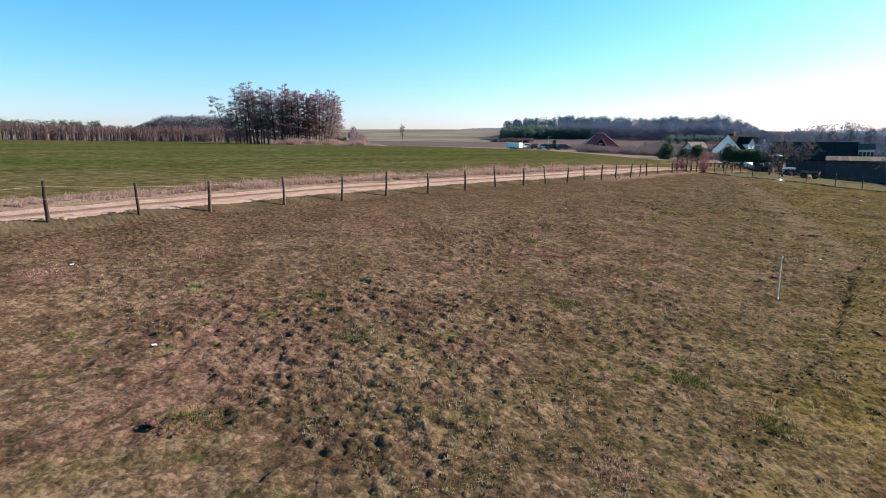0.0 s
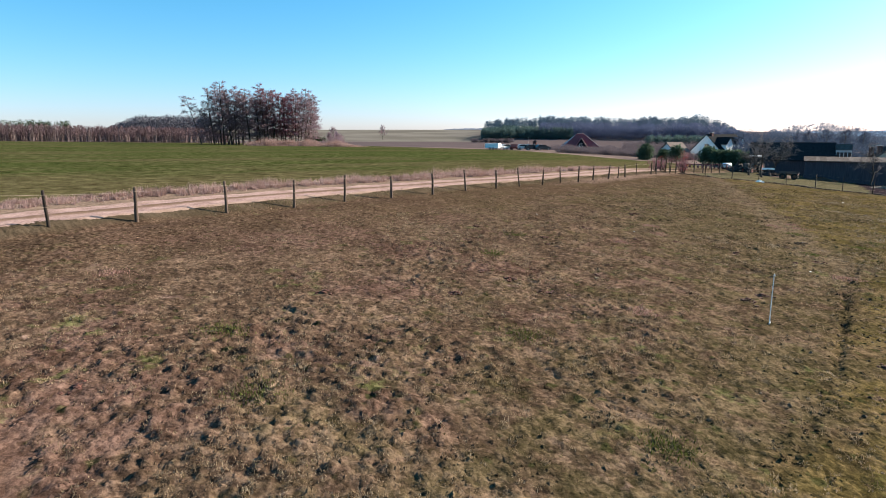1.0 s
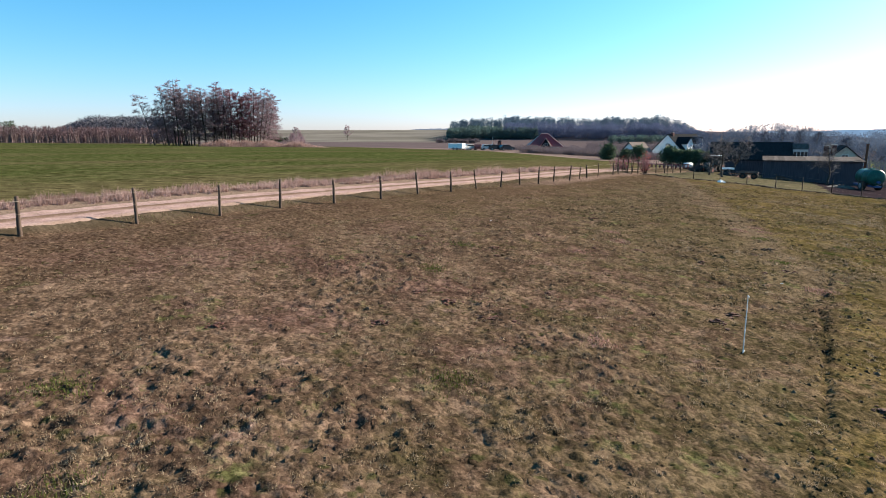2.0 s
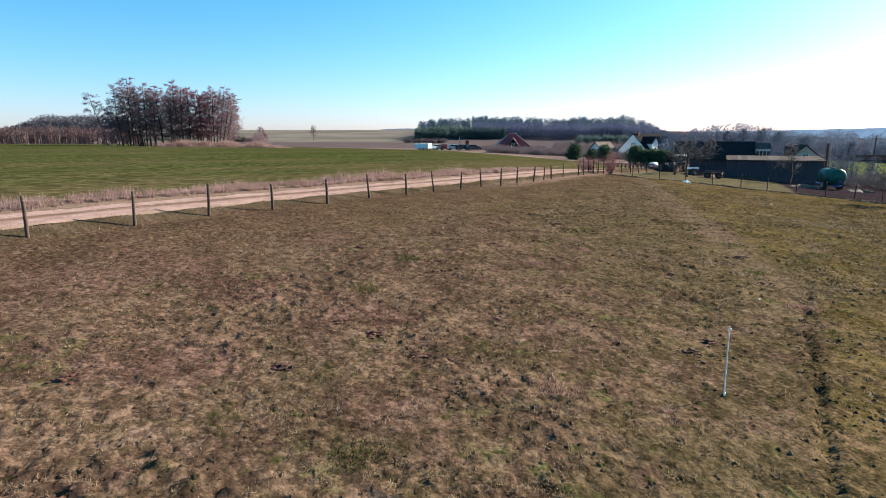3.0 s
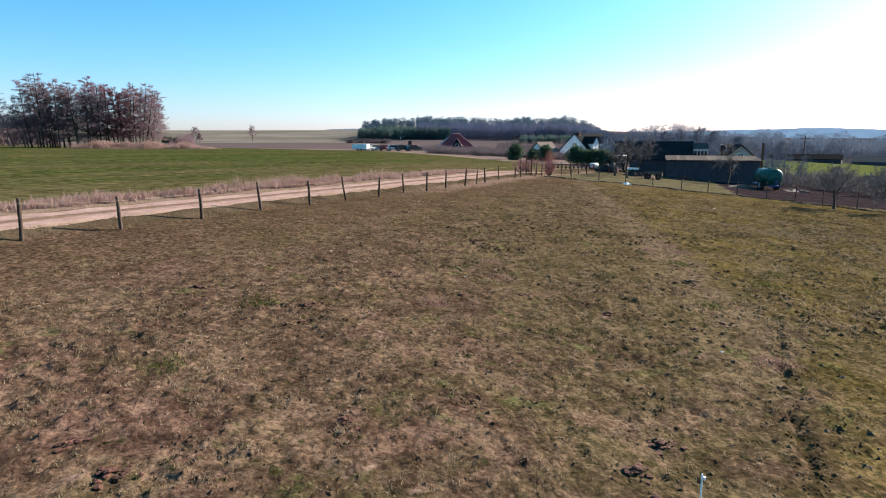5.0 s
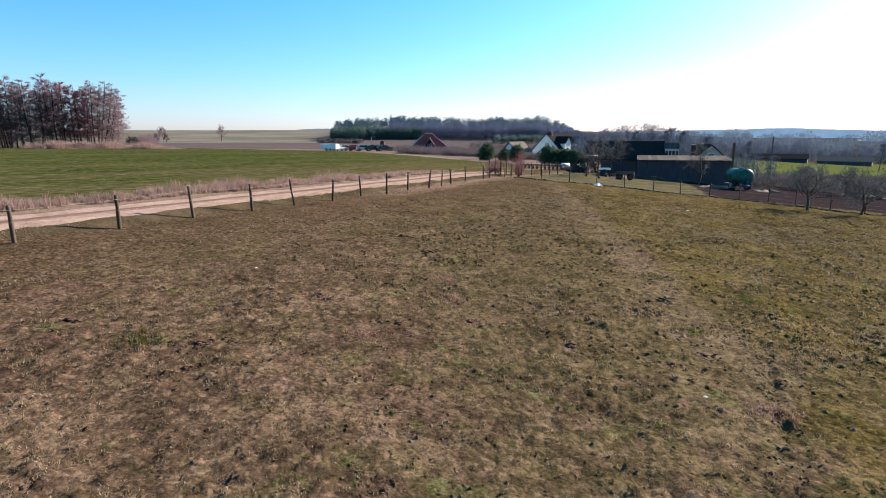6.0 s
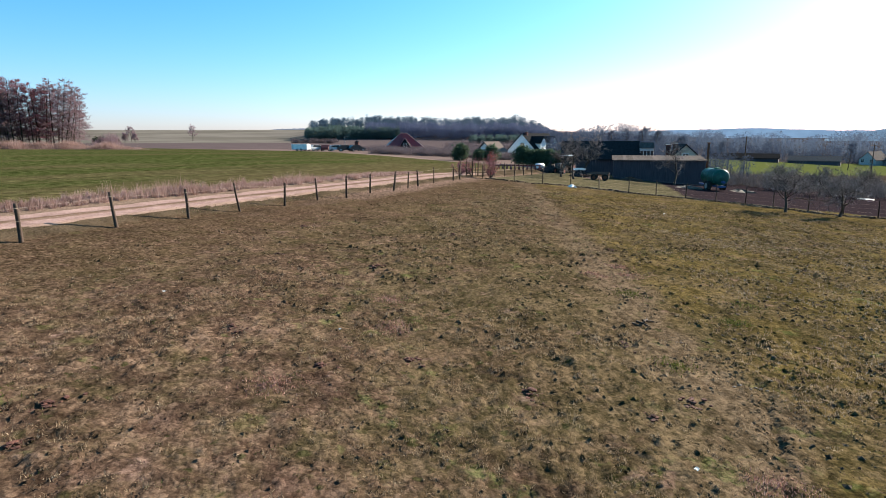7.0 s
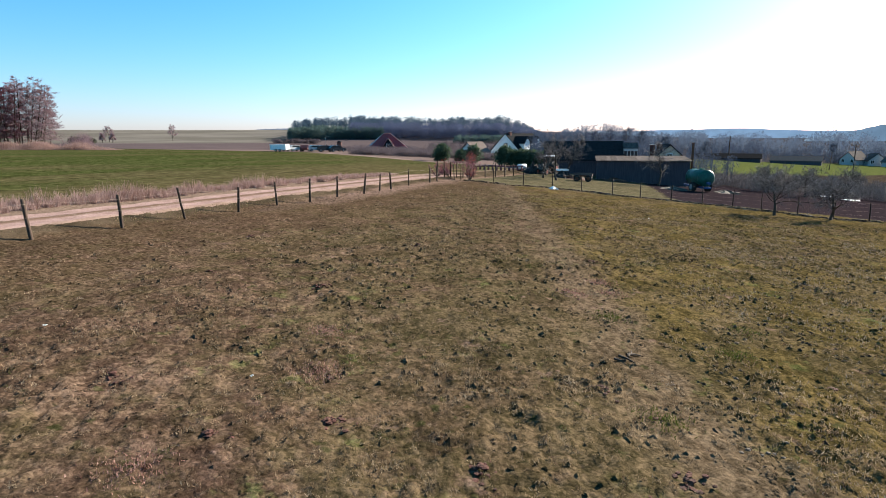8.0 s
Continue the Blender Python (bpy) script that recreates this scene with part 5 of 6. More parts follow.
trailer(facing(89.4, 13.4, -6), 2.2, 1.2, "low farm trailer with a grey boarded bed", GREY_ROOF, 4)
trailer(facing(97.9, 17.4, 10), 1.5, 1.2, "small white-sided trailer beside the tractor", WHITE_PLASTIC)

frame_ob = thing("rusty_pole", facing(103.1, 1.2), "rust-red steel post at the end of the shed", "pole")
part("shaft", rod(bmesh.new(), (0, 0, -0.3), (0, 0, 5.6), 0.17, 0.15, 10), RUST, frame_ob)
part("cap", rod(bmesh.new(), (0, 0, 5.6), (0, 0, 5.75), 0.22, 0.2, 10), RUST, frame_ob)
for u, v, h in ((158.7, -7.5, 8.5), (190, -38, 8.5), (215, -60, 8.5)):
    pl = thing("utility_pole", spot(u, v), "grey wooden utility pole standing in the meadow", "pole", "utility poles")
    part("shaft", rod(bmesh.new(), (0, 0, -0.3), (0, 0, h), 0.14, 0.1, 8), WOOD, pl)
    part("crossarm", boxed(0, 0, h - 0.5, 0.12, 1.6, 0.12), WOOD, pl)

# covered trailer and parked cars at the far edge of the crop field
van = thing("box_trailer", facing(129.0, 87.0, 62), "white box trailer parked beyond the crop field", "trailer")
part("body", boxed(0, 0, 0.35, 1.8, 4.0, 1.2, 0.08), WHITE_PLASTIC, van)
part("roof", boxed(0, 0, 1.55, 1.84, 4.05, 0.07, 0.03), FRAME, van)
for x in (-1.0, 1.0):
    for y in (-0.5, 0.5):
        wheel(van, x * 0.88, y, 0.3, 0.2, STEEL)
part("drawbar", boxed(0, -2.6, 0.45, 0.14, 1.4, 0.12), STEEL, van)


def car(m, paint, label):
    ob = thing("car", m, label, "car", "parked cars")
    part("body", prism([(-2.1, 0.35), (2.1, 0.35), (2.15, 0.75), (1.25, 0.95), (0.55, 1.42), (-1.2, 1.45), (-1.9, 0.98), (-2.15, 0.8)], -0.85, 0.85), paint, ob)
    for y in (-0.86, 0.86):
        part("side_window", prism([(1.05, 0.96), (0.5, 1.36), (-1.1, 1.38), (-1.6, 0.98)], y - 0.015, y + 0.015), GLASS, ob)
        for x in (-1.3, 1.3):
            w = part("wheel", rod(bmesh.new(), (x, y - 0.1, 0.32), (x, y + 0.1, 0.32), 0.32, None, 16), RUBBER, ob)
            part("rim", rod(bmesh.new(), (x, y - 0.115, 0.32), (x, y + 0.115, 0.32), 0.19, None, 12), STEEL, w)
    return ob


for u, v, t, paint, label in ((132.4, 85.4, 40, CAR_LIGHT, "pale car parked beyond the crop field"), (134.2, 83.6, 80, MACHINE_RED, "faded red car parked among others beyond the crop field"),
                              (135.6, 81.8, 20, CAR_LIGHT, "light grey car parked beyond the crop field"), (136.2, 79.4, 10, CAR_DARK, "black car parked beyond the crop field"),
                              (136.8, 76.9, 30, CAR_DARK, "dark green car parked beyond the crop field")):
    car(facing(u, v, t), paint, label)
silo = thing("silo", facing(223.4, 129.5), "small round brick-red silo with a domed cap", "silo")
part("drum", rod(bmesh.new(), (0, 0, -0.3), (0, 0, 3.8), 0.95, 0.95, 18), BRICK, silo)
part("cap", rod(bmesh.new(), (0, 0, 3.8), (0, 0, 4.4), 1.05, 0.3, 18), DARK_TILE, silo)
lamp = thing("street_lamp", facing(165, 98), "thin grey street lamp beside the parked cars", "lamp")
part("pole", rod(bmesh.new(), (0, 0, -0.2), (0, 0, 4.2), 0.07, 0.05, 8), STEEL, lamp)
part("arm", boxed(0.4, 0, 4.15, 1.0, 0.08, 0.08), STEEL, lamp)
part("head", boxed(0.9, 0, 4.08, 0.5, 0.22, 0.1, 0.03), STEEL, lamp)

# village down the valley
for u, v, w, d, e, r, t, lab in ((311, -65, 8, 11, 3, 7.2, -30, "pale village house with a grey roof"), (309, -75, 8, 10, 3, 6.8, 20, "white village house with a dark roof"), (300, -84, 9, 12, 3, 7, 50, "white village house beside bare trees")):
    gabled_house("house", facing(u, v, t), w * 0.8, d * 0.8, e * 0.75, r * 0.75, SHADE_WALL, PALE_ROOF if t < 0 else GREY_ROOF, lab, 0.4, [(-1.8, 1.0, 1.2, 1.3), (1.8, 1.0, 1.2, 1.3)])
for u, v, L2, lab, mt in ((290, -30, 26, "long low dark farm building beyond the meadow", DARK_TILE), (292, -52, 18, "long low shed with a pale roof beyond the meadow", GREY_ROOF)):
    gabled_house("barn", facing(u, v, 88), 8, L2, 1.7, 3.4, PLANK, mt, lab, 0.3, category="barn")


# ---- fence foot: logs, rubble, sacks ----
rng = np.random.default_rng(41)
for i in range(2 * len(YARD_POSTS) - 2):
    (u0, v0), (u1, v1) = YARD_POSTS[i // 2], YARD_POSTS[i // 2 + 1]
    f, g = (0.0, 0.5) if i % 2 == 0 else (0.5, 1.0)
    f, g = f + rng.uniform(0, 0.12), g - rng.uniform(0, 0.12)
    a = at(u0 + (u1 - u0) * f - 0.1 + rng.normal(0, 0.08), v0 + (v1 - v0) * f, 0.05)
    b = at(u0 + (u1 - u0) * g - 0.1 + rng.normal(0, 0.08), v0 + (v1 - v0) * g, 0.04)
    n = 6
    t = Tubes()
    pts = [np.array(a + (b - a) * s) + rng.normal(0, 0.02, 3) for s in np.linspace(0.02, 0.98, n)]
    t.add(pts, rng.uniform(0.03, 0.08) * rng.uniform(0.75, 1.2, n), 7)
    log = tagged(new("log", t.mesh("log", WOOD)), "dark rotten log lying along the fence foot", "log", "logs along the fence")


def lump(rng, r, squash=0.6, rough=0.25, sub=1):
    bm = bmesh.new()
    bmesh.ops.create_icosphere(bm, subdivisions=sub, radius=r)
    for q in bm.verts:
        q.co *= 1 + rng.normal(0, rough)
        q.co.z *= squash
    return bm


def heap_mesh(name, rng, count, spread, r, material, squash=0.65):
    """One lumpy mound with a ragged foot."""
    rings, spokes = 7, 22
    reach = spread * 2.0 * (0.7 + 0.6 * rng.random(spokes))
    verts, faces = [(0, 0, r)], []
    for k in range(1, rings + 1):
        for i in range(spokes):
            a, f = 2 * math.pi * (i + 0.4 * rng.random()) / spokes, k / rings
            z = r * (1.5 * (1 - f) ** 0.7 + 0.9 * abs(rng.normal(0, 0.6)) * (1 - f * 0.75)) * squash * 1.3 if k < rings else -0.06
            verts.append((reach[i] * f * math.cos(a), reach[i] * f * math.sin(a), z))
    for i in range(spokes):
        j = (i + 1) % spokes
        faces.append((0, 1 + i, 1 + j, 1 + j))
        for k in range(rings - 1):
            a = 1 + k * spokes
            faces.append((a + i, a + spokes + i, a + spokes + j, a + j))
    return mesh_of(name, verts, faces, material)


def heap(name, u, v, rng, count, spread, r, material, label, category, group="", squash=0.65):
    ob = new(name, heap_mesh(name, rng, count, spread, r, material, squash))
    ob.matrix_world = spot(u, v, rng.uniform(0, 360))
    return tagged(ob, label, category, group)


heap("sack", 67.2, 12.7, rng, 7, 0.2, 0.13, WHITE_PLASTIC, "crumpled white plastic sacks at the fence foot", "sack")
heap("plastic_sheet", 101.7, -16.6, rng, 16, 0.5, 0.12, WHITE_PLASTIC, "crumpled white plastic sheeting on the tilled plot", "plastic sheet", "", 0.3)
heap("plastic_sheet", 106, -14.8, rng, 10, 0.45, 0.2, WHITE_PLASTIC, "torn white plastic sheeting under the bushes", "plastic sheet", "", 0.3)
heap("rubble_heap", 93.0, -2.3, rng, 60, 0.7, 0.2, STONE, "heap of pale rubble beside the green tanker", "rubble")
heap("rubble_heap", 90.0, 3.6, rng, 50, 0.8, 0.2, STONE, "low heap of rubble and boards by the shed", "rubble")
heap("scrap_heap", 97.5, 10.5, rng, 40, 0.8, 0.25, RUST, "rusty scrap iron piled against the shed", "scrap")
BRUSH = grainy("dark_brush", (0.014, 0.012, 0.012), (0.05, 0.042, 0.04), 9, 0.95)
heap("brush_heap", 100.4, 21.6, rng, 1, 1.0, 0.75, BRUSH, "large dark heap of brushwood beside the tractor", "brush heap")
heap("brush_heap", 94.5, 16.6, rng, 1, 0.8, 0.5, BRUSH, "low dark heap of brushwood in the yard", "brush heap")
heap("scrap_heap", 93.0, 14.5, rng, 36, 0.8, 0.22, RUST, "rusty scrap iron behind the farm trailer", "scrap")

# ---- the pasture's small things ----
MANURE = [(5.0, 9.8, 1), (10.8, 11.3, 1), (2.7, 7.3, 1.4), (18.9, 3.8, 1.7), (19.8, 3.6, 1.5), (15.8, 0.7, 1.2), (21.4, 11.4, 1.2), (20.6, 10.8, 1), (19.9, 18.0, 1), (20.8, 14.2, 1), (15.3, 9.0, 1.3), (15.4, 10.0, 0.8),
          (15.3, 7.2, 0.9), (13.2, 9.2, 1.3), (25.5, 3.6, 0.8), (17.8, 7.6, 1.1), (15.0, 7.8, 1.3), (25.2, 11.6, 1.2), (31.3, 11.7, 1.2), (30.9, 15.0, 1.2), (28.7, 4.4, 1.1), (25.4, 5.5, 1.6), (26.3, 3.1, 1.3), (25.5, 7.8, 1.5),
          (28.0, 3.5, 0.5), (39.4, 6.0, 1.3), (24.5, 9.0, 1.1), (31.0, 0.5, 1.0), (45, 14, 1.2), (38, 12, 1.2), (50, 9, 1.3), (35.5, 17.5, 1.1)]
CRUMBS = []
for i in range(4):
    bm = lump(rng, 0.036, 0.5, 0.2)
    me = bpy.data.meshes.new("dropping")
    bm.to_mesh(me)
    bm.free()
    me.materials.append(DUNG)
    CRUMBS.append(me)
for u, v, s in MANURE:
    pile = thing("manure", spot(u, v, rng.uniform(0, 360)), "dark crumbled horse manure on the grass", "manure", "manure heaps")
    for i in range(int(24 * s)):
        d, a, k = abs(rng.normal(0, 0.15 * s)), rng.uniform(0, 2 * np.pi), rng.uniform(0.6, 1.45)
        crumb = part("dropping", CRUMBS[i % 4], DUNG, pile)
        crumb.matrix_local = Matrix.Translation((d * math.cos(a), 0.7 * d * math.sin(a), -0.004 + max(0.0, 0.04 * s - 0.35 * d))) @ Matrix.Rotation(a * 3, 4, "Z") @ Matrix.Scale(k, 4)
for u, v in ((30.5, 4.2),):
    t = Tubes()
    for _ in range(4):
        pts, rad = limb(rng, (rng.normal(0, 0.1), rng.normal(0, 0.1), 0.05), (1, rng.normal(0, 0.5), 0.1), rng.uniform(0.25, 0.5), 0.03, -0.02, 4, 0.25)
        t.add(pts, rad, 6)
    ob = new("stick", t.mesh("stick", BARK))
    ob.matrix_world = spot(u, v, -60)
    tagged(ob, "broken dark branch lying on the grass", "stick")
# A row of small dark droppings, built as stones.
for i in range(9):
    ob = part("stone", lump(rng, 0.028 * rng.uniform(0.6, 1.4), 0.55, 0.12, 2), STONE, None)
    ob.matrix_world = spot(27.6 + rng.normal(0, 0.14), 2.45 - 0.09 * i, rng.uniform(0, 360), 0.0)
    tagged(ob, "small dark dropping lying in the grass, shaped like a stone", "stone", "row of stones")
for u, v, s in ((3.8, 9.8, 0.035), (4.5, 16.1, 0.035), (24.2, 3.0, 0.03), (26.0, 14.3, 0.03), (26.2, 9.7, 0.025), (54.2, 4.6, 0.06)):
    bm = bmesh.new()
    bmesh.ops.create_grid(bm, x_segments=5, y_segments=4, size=s)
    for q in bm.verts:
        q.co.z = abs(rng.normal(0, s * 0.35)) + 0.03
        q.co += Vector(rng.normal(0, s * 0.12, 3))
    bmesh.ops.solidify(bm, geom=bm.faces, thickness=0.004)
    ob = part("paper_scrap", bm, WHITE_PLASTIC, None)
    ob.matrix_world = spot(u, v, rng.uniform(0, 360))
    tagged(ob, "crumpled white scrap of paper on the grass", "litter", "paper scraps")

post = thing("electric_fence_post", spot(8.79 * AX + 15.0 * AY, -8.79 * AY + 15.0 * AX), "thin white plastic electric fence post standing alone", "fence post")
part("shaft", rod(bmesh.new(), (0, 0, -0.1), (0.05, 0.02, 1.2), 0.011, 0.008, 10), WHITE_PLASTIC, post)
part("foot", boxed(0.04, 0, 0.02, 0.1, 0.03, 0.02, 0.006), WHITE_PLASTIC, post, "white tread-in foot")
for z in (1.14,):
    part("wire_clip", boxed(0.025 + 0.035 * z, 0, z, 0.03, 0.022, 0.03, 0.004), WHITE_PLASTIC, post)

# ---- grass, straw and reeds ----
rng = np.random.default_rng(52)


def tufts(rng, count, u0, u1, v0, v1, per, length, width, spread, lean, keep):
    """Tufts of blades, shorter where the turf is grazed close."""
    u, v = rng.uniform(u0, u1, count), rng.uniform(v0, v1, count)
    ok = rng.random(count) < keep(u, v)
    u, v = np.repeat(u[ok], per), np.repeat(v[ok], per)
    k = len(u)
    u, v = u + rng.normal(0, spread, k), v + rng.normal(0, spread, k)
    return blades(rng, u, v, length * (1 - 0.6 * rise(10, 4, v)), width, lean)


patchy = lambda u, v: (1 - 0.6 * rise(9, 3, v)) * rise(0.35, 0.7, 0.5 * drift(u, v, 1.1, 11) + 0.5 * drift(u, v, 3.7, 12)) * (1 - 0.7 * rise(12, 18, v)) * rise(22.5, 19, v)
damp = lambda u, v: (0.4 + 0.6 * rise(10, 3, v)) * np.clip(rise(0.42, 0.72, 0.5 * drift(u, v, 1.3, 13) + 0.5 * drift(u, v, 5.0, 14)) + 0.5 * rise(3, -1, v), 0, 1) * rise(22.5, 20, v)
stuff("dry_grass", [tufts(rng, 14000, 4, 34, -11, 20, 14, 0.05, 0.007, 0.04, 0.95, patchy), tufts(rng, 14000, 34, 66, -20, 21, 7, 0.06, 0.012, 0.09, 0.95, patchy)],
      DRY, "short dry tan grass tufts across the grazed pasture", "grass")
stuff("green_grass", [tufts(rng, 9000, 4, 34, -11, 20, 16, 0.045, 0.007, 0.045, 0.95, damp), tufts(rng, 8000, 34, 66, -20, 21, 6, 0.06, 0.011, 0.08, 0.9, damp)],
      FRESH, "short green grass tufts in the damper pasture", "grass")
clods = lambda u, v: rise(6, 0, v) * rise(0.45, 0.75, drift(u, v, 1.6, 41))
stuff("coarse_grass", [tufts(rng, 4500, 8, 62, -18, 6, 18, 0.12, 0.01, 0.05, 1.1, clods)], DRY, "coarse tussocks of dead grass on the damp side", "grass")
stuff("moss_tufts", [tufts(rng, 5000, 8, 62, -18, 6, 22, 0.07, 0.011, 0.07, 0.9, lambda u, v: rise(6, 0, v) * rise(0.5, 0.8, drift(u, v, 1.9, 42)))], FRESH, "olive green mossy tufts on the damp side", "grass")
MUD = leafy("dark_mud_clods", (0.1, (0.021, 0.015, 0.011)), (0.5, (0.051, 0.038, 0.026)), (0.9, (0.120, 0.090, 0.063)), through=0, rough=0.9, clump=1.2, own=0.55)
SOD = leafy("turned_sods", (0.1, (0.022, 0.015, 0.009)), (0.45, (0.06, 0.042, 0.025)), (0.75, (0.12, 0.086, 0.056)), (0.95, (0.21, 0.155, 0.108)), through=0, rough=1.0, clump=1.2, own=0.55)
BALL = np.array([(1, 0, 0), (-1, 0, 0), (0, 1, 0), (0, -1, 0), (0, 0, 1), (0, 0, -1)], float)
BALL_SIDES = np.array([(0, 2, 4), (2, 1, 4), (1, 3, 4), (3, 0, 4), (2, 0, 5), (1, 2, 5), (3, 1, 5), (0, 3, 5)])


def crumbs(rng, u, v, small, large, flat=0.55):
    """Ragged little clods half sunk in the turf."""
    k = len(u)
    x, y = xy(u, v)
    grow = (small + (large - small) * rng.random(k) ** 2.5)[:, None, None]
    vv = BALL[None] * grow * rng.uniform(0.55, 1.5, (k, 6, 3)) * np.array([1.3, 1.3, flat]) + np.stack([x, y, lie(u, v)], 1)[:, None]
    return vv.reshape(-1, 3), (BALL_SIDES[None] + 6 * np.arange(k)[:, None, None]).reshape(-1, 3)


def thinned(rng, k, u0, u1, v0, v1, keep):
    u, v = rng.uniform(u0, u1, k), rng.uniform(v0, v1, k)
    ok = rng.random(k) < keep(u, v)
    return u[ok], v[ok]


trodden = lambda u, v: rise(0.4, 0.72, 0.5 * drift(u, v, 0.9, 61) + 0.5 * drift(u, v, 3.1, 62)) * (0.2 + 0.8 * rise(12, 3, v))
foot_u, foot_v = [], []
for (u0, v0), (u1, v1) in zip(YARD_POSTS[:-1], YARD_POSTS[1:]):
    f = rng.random(170)
    foot_u.append(u0 + (u1 - u0) * f - 0.15 + rng.normal(0, 0.16, 170))
    foot_v.append(v0 + (v1 - v0) * f)
stuff("sods", [crumbs(rng, *thinned(rng, 15000, 5, 40, -11, 17, trodden), 0.009, 0.022, 0.7), crumbs(rng, *thinned(rng, 7000, 40, 64, -18, 18, trodden), 0.015, 0.035, 0.7),
               crumbs(rng, np.concatenate(foot_u), np.concatenate(foot_v), 0.03, 0.13, 0.8)], SOD, "small brown clods kicked up across the turf", "clods")
rut_u = rng.uniform(6, 28, 1100)
rut_v = 1.5 + 0.45 * rise(14, 26, rut_u) - 0.2 * (drift(rut_u, 0 * rut_u, 2.0, 6) - 0.5) + rng.normal(0, 0.16, 1100)
moss_side = lambda u, v: rise(1.2, -0.8, v - 1.6 - 0.36 * np.maximum(u - 26.5, 0)) * (0.25 + 0.75 * rise(0.4, 0.65, drift(u, v, 1.4, 65)))
stuff("mud_clods", [crumbs(rng, *thinned(rng, 18000, 12, 52, -12, 9, moss_side), 0.012, 0.05, 0.75)], MUD, "dark clods and poached mud on the mossy side of the pasture", "clods")
knobs = lambda u, v: lumpy(u, v) * (0.25 + 0.75 * rise(0.4, 0.62, drift(u, v, 0.55, 63)))
near_knobs, far_knobs = thinned(rng, 76000, 4, 30, -9, 18, knobs), thinned(rng, 46000, 27, 62, -14, 19, knobs)
stuff("turf_clumps", [crumbs(rng, *near_knobs, 0.01, 0.042, 0.46), crumbs(rng, *far_knobs, 0.022, 0.075, 0.55), crumbs(rng, rut_u, rut_v, 0.01, 0.035, 0.6)],
      GROUND, "small knobbly clumps of grazed turf all over the pasture", "turf")


def capped(places, per, share, length, width, spread):
    """Bleached blades lying over the clumps, combed towards the pasture's dry side."""
    pick = rng.random(len(places[0])) < share * (0.35 + 0.65 * rise(0.4, 0.6, drift(places[0], places[1], 2.6, 64)))
    u, v = np.repeat(places[0][pick], per), np.repeat(places[1][pick], per)
    u, v = u + rng.normal(0, spread, len(u)), v + rng.normal(0, spread, len(u))
    return blades(rng, u, v, length, width, 1.25, lie(u, v) + 0.012)


stuff("straw_caps", [capped(near_knobs, 14, 0.8, 0.055, 0.0055, 0.04), capped(far_knobs, 8, 0.7, 0.07, 0.01, 0.06)], CAP, "bleached dead grass lying over the turf clumps", "grass")
dead = lambda u, v: rise(-0.5, -4.5, v - 1.6 - 0.36 * np.maximum(u - 26.5, 0)) * rise(0.5, 0.72, 0.5 * drift(u, v, 2.2, 66) + 0.5 * drift(u, v, 0.7, 67)) * rise(22, 30, u)
su, sv = thinned(rng, 30000, 22, 56, -14, 8, dead)
stuff("flattened_straw", [blades(rng, np.repeat(su, 5) + rng.normal(0, 0.06, 5 * len(su)), np.repeat(sv, 5) + rng.normal(0, 0.06, 5 * len(su)), 0.09, 0.007, 1.9)], PALE_STRAW, "flattened bleached straw in the damp corner", "straw")
GREEN_SPOTS = [(33.0, 4.7), (28.0, 3.4), (33.7, 1.7), (31.9, 2.1), (7.7, 10.5), (6.7, 7.9), (3.2, 7.2), (11.9, 6.5), (9.8, 2.9), (9.2, 1.4), (20.9, 12.3), (17.6, 11.1)]
uu, vv = np.repeat(np.array(GREEN_SPOTS), 520, 0).T
stuff("lush_grass", [blades(rng, uu + rng.normal(0, 0.22, len(uu)), vv + rng.normal(0, 0.22, len(vv)), 0.08, 0.008, 0.8)], LUSH, "small lush green grass patches in the pasture", "grass")
PINK = [(23.5, 9.2), (27.0, 8.9), (28.7, 9.9), (7.8, 15.7), (3.8, 15.7), (6.3, 2.7), (24.3, 2.0), (15.4, 5.3), (34.7, 5.9), (36.6, 5.4), (35.4, 4.9)]
uu, vv = np.repeat(np.array(PINK), 1000, 0).T
stuff("chewed_straw", [blades(rng, uu + rng.normal(0, 0.22, len(uu)), vv + rng.normal(0, 0.22, len(vv)), 0.06, 0.009, 1.5)], SOIL_PINK, "scattered reddish chewed straw and dirt", "straw")
PALE = [(29.6, 3.3, 0.1, 150), (27.3, 1.3, 0.4, 350), (34.9, -0.9, 1.1, 650), (38.5, -0.5, 1.3, 600), (42.8, 3.1, 0.7, 300), (37.0, -1.1, 1.3, 650), (9.3, 0.2, 0.5, 250), (36, -3.5, 1.6, 700), (40, -3.0, 1.6, 600)]
PALE = [(a, b, s, k) for a, b, s, k in PALE] + [(41.0, -0.8, 0.8, 900), (38.5, -1.5, 0.8, 900), (35.7, -1.6, 0.6, 700), (27.1, 1.1, 0.3, 120)]
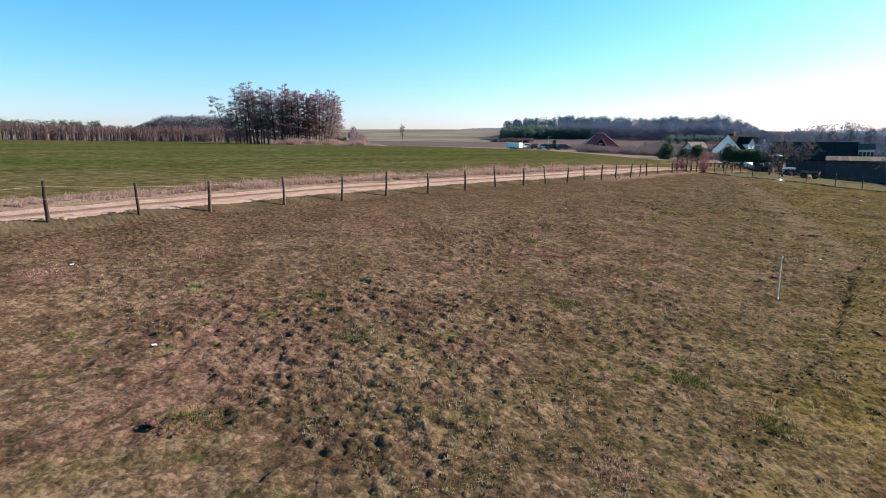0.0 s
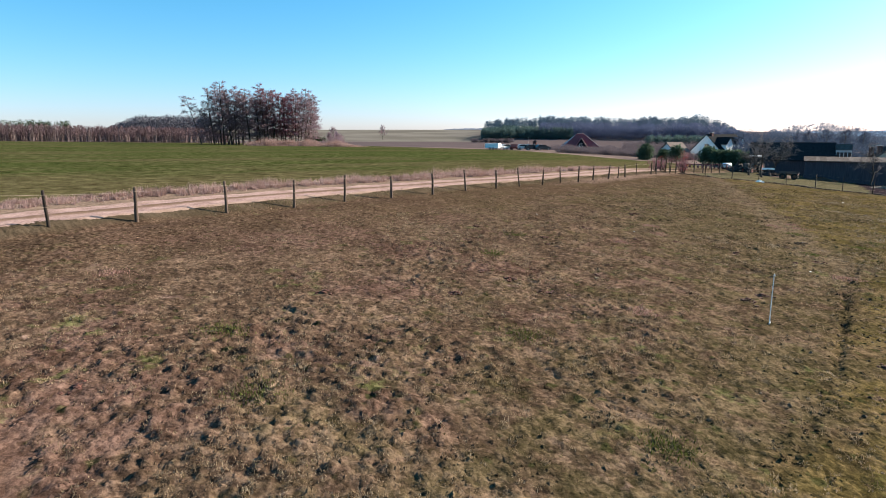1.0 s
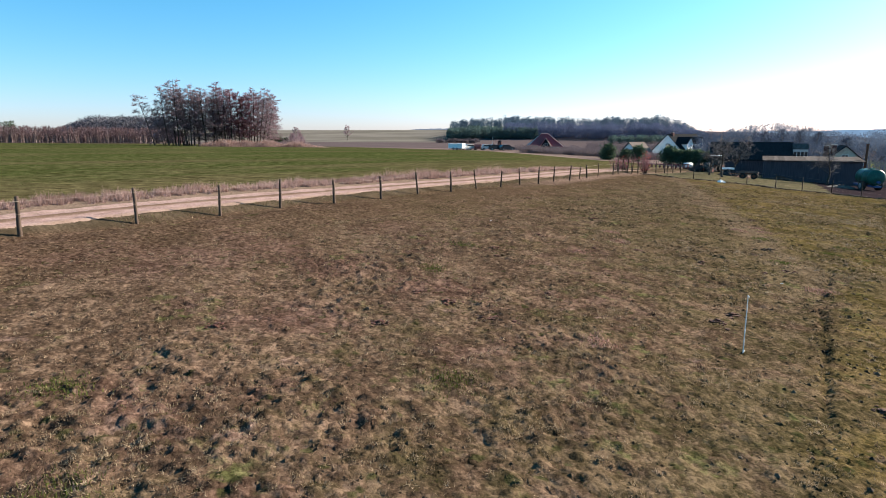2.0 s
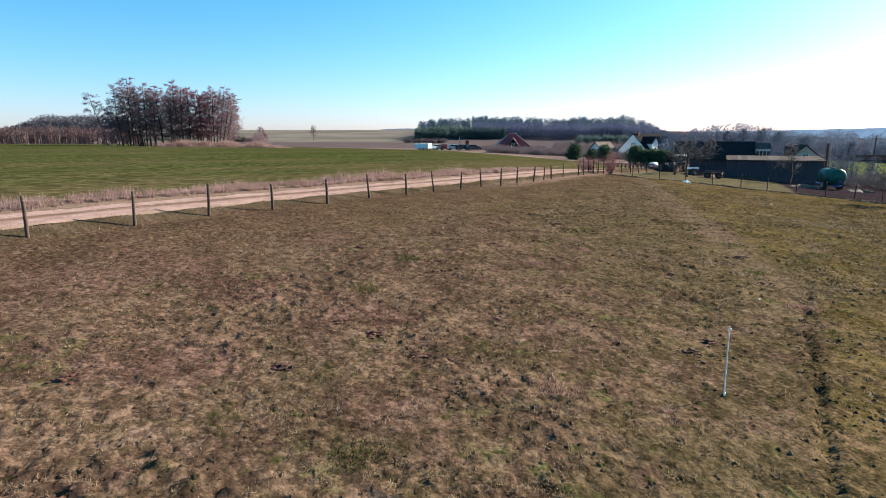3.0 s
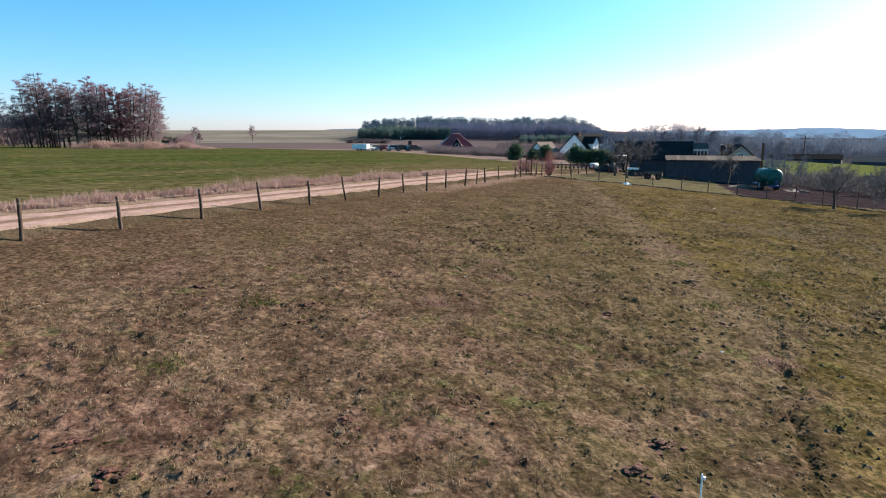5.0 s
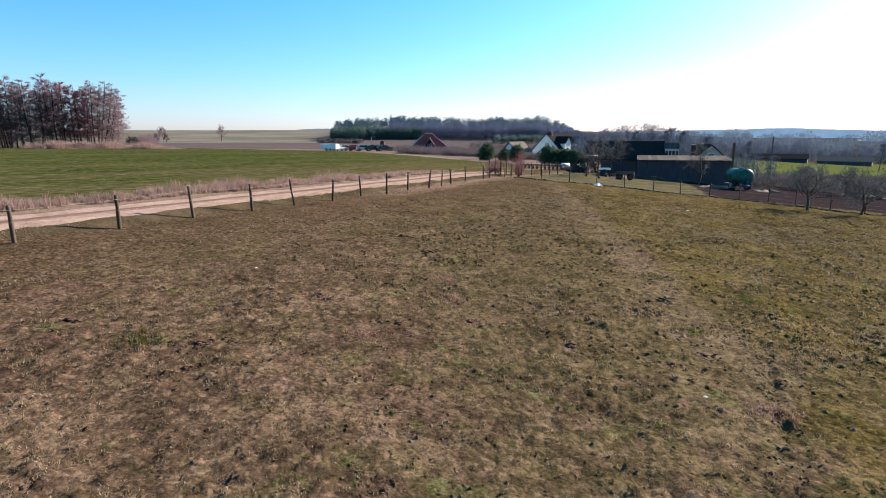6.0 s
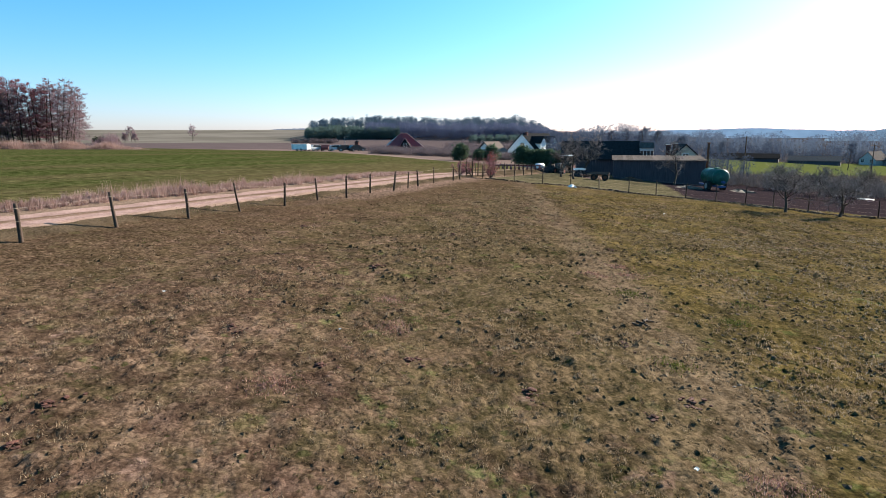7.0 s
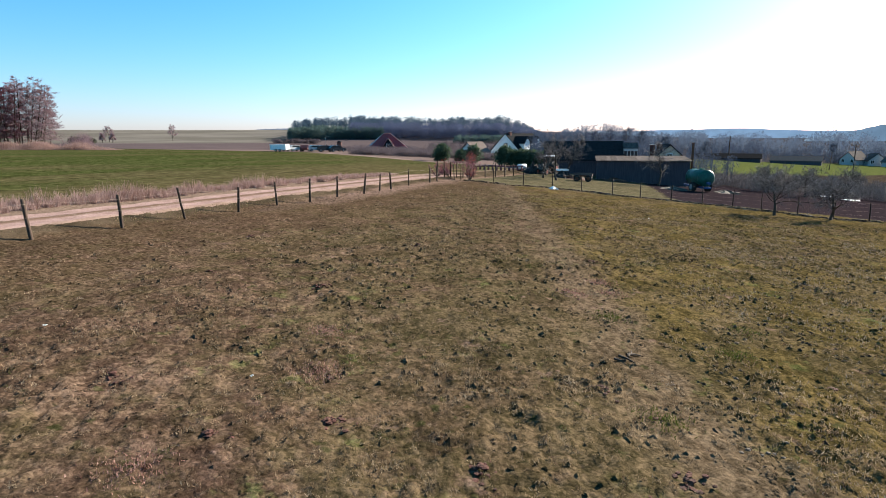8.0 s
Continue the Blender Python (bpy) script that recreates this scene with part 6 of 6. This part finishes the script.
uu = np.concatenate([np.full(k, a) + rng.normal(0, s, k) for a, b, s, k in PALE])
vv = np.concatenate([np.full(k, b) + rng.normal(0, s, k) for a, b, s, k in PALE])
stuff("bleached_straw", [blades(rng, uu, vv, 0.06, 0.006, 2.6)], PALE_STRAW, "scattered bleached straw litter on the pasture", "straw")

k = 1500
u = rng.uniform(-15, 68, k)
v = bend(u) + 27.0 + 0.5 * (drift(u, 0 * u, 2.5, 21) - 0.5) + rng.random(k) ** 0.9 * 1.9
tall = (0.16 + (0.15 + 0.72 * drift(u, v, 2.2, 23)) * rise(4, 34, u) * (0.4 + 0.6 * drift(u, v, 0.9, 25))) * rise(70, 60, u)
per = 48
uu, vv, tt = np.repeat(u, per), np.repeat(v, per), np.repeat(tall * rng.uniform(0.75, 1.2, k), per)
ang, out = rng.uniform(0, 2 * np.pi, k * per), np.abs(rng.normal(0, 0.16, k * per)) * (0.5 + tt)
uu, vv = uu + np.cos(ang) * out, vv + np.sin(ang) * out
stuff("verge_reeds", [blades(rng, uu, vv, tt * (1 - 0.6 * np.minimum(out / 0.4, 1)), 0.012, 0.85, height(uu, vv))], STRAW, "pale dry grass in ragged tussocks along the edge of the track", "reeds")
k = 9000
u0 = rng.uniform(14, 66, k)
u, v = u0, bend(u0) + 22.95 + rng.normal(0, 0.3, k)
half = rng.random(k) < 0.5
stuff("bank_turf", [blades(rng, u[half], v[half], 0.06, 0.01, 0.8, height(u[half], v[half]))], FRESH, "green grass on the low bank under the fence", "grass")
u, v = u[~half], v[~half]
stuff("bank_grass", [blades(rng, u, v, 0.07, 0.01, 0.8, height(u, v))], DRY, "dry grass on the low bank under the fence", "grass")
k = 60000
u, v = rng.uniform(-20, 100, k), 29.0 + rng.random(k) ** 1.5 * 40
ok = rng.random(k) < rise(0.3, 0.7, 0.6 * drift(u / 3, v, 1.2, 31) + 0.4 * drift(u / 4, v, 5, 32))
u, v = u[ok], v[ok]
stuff("crop_blades", [blades(rng, u, v, 0.055, 0.012, 1.2)], LUSH, "young green winter cereal in thin rows", "crop")
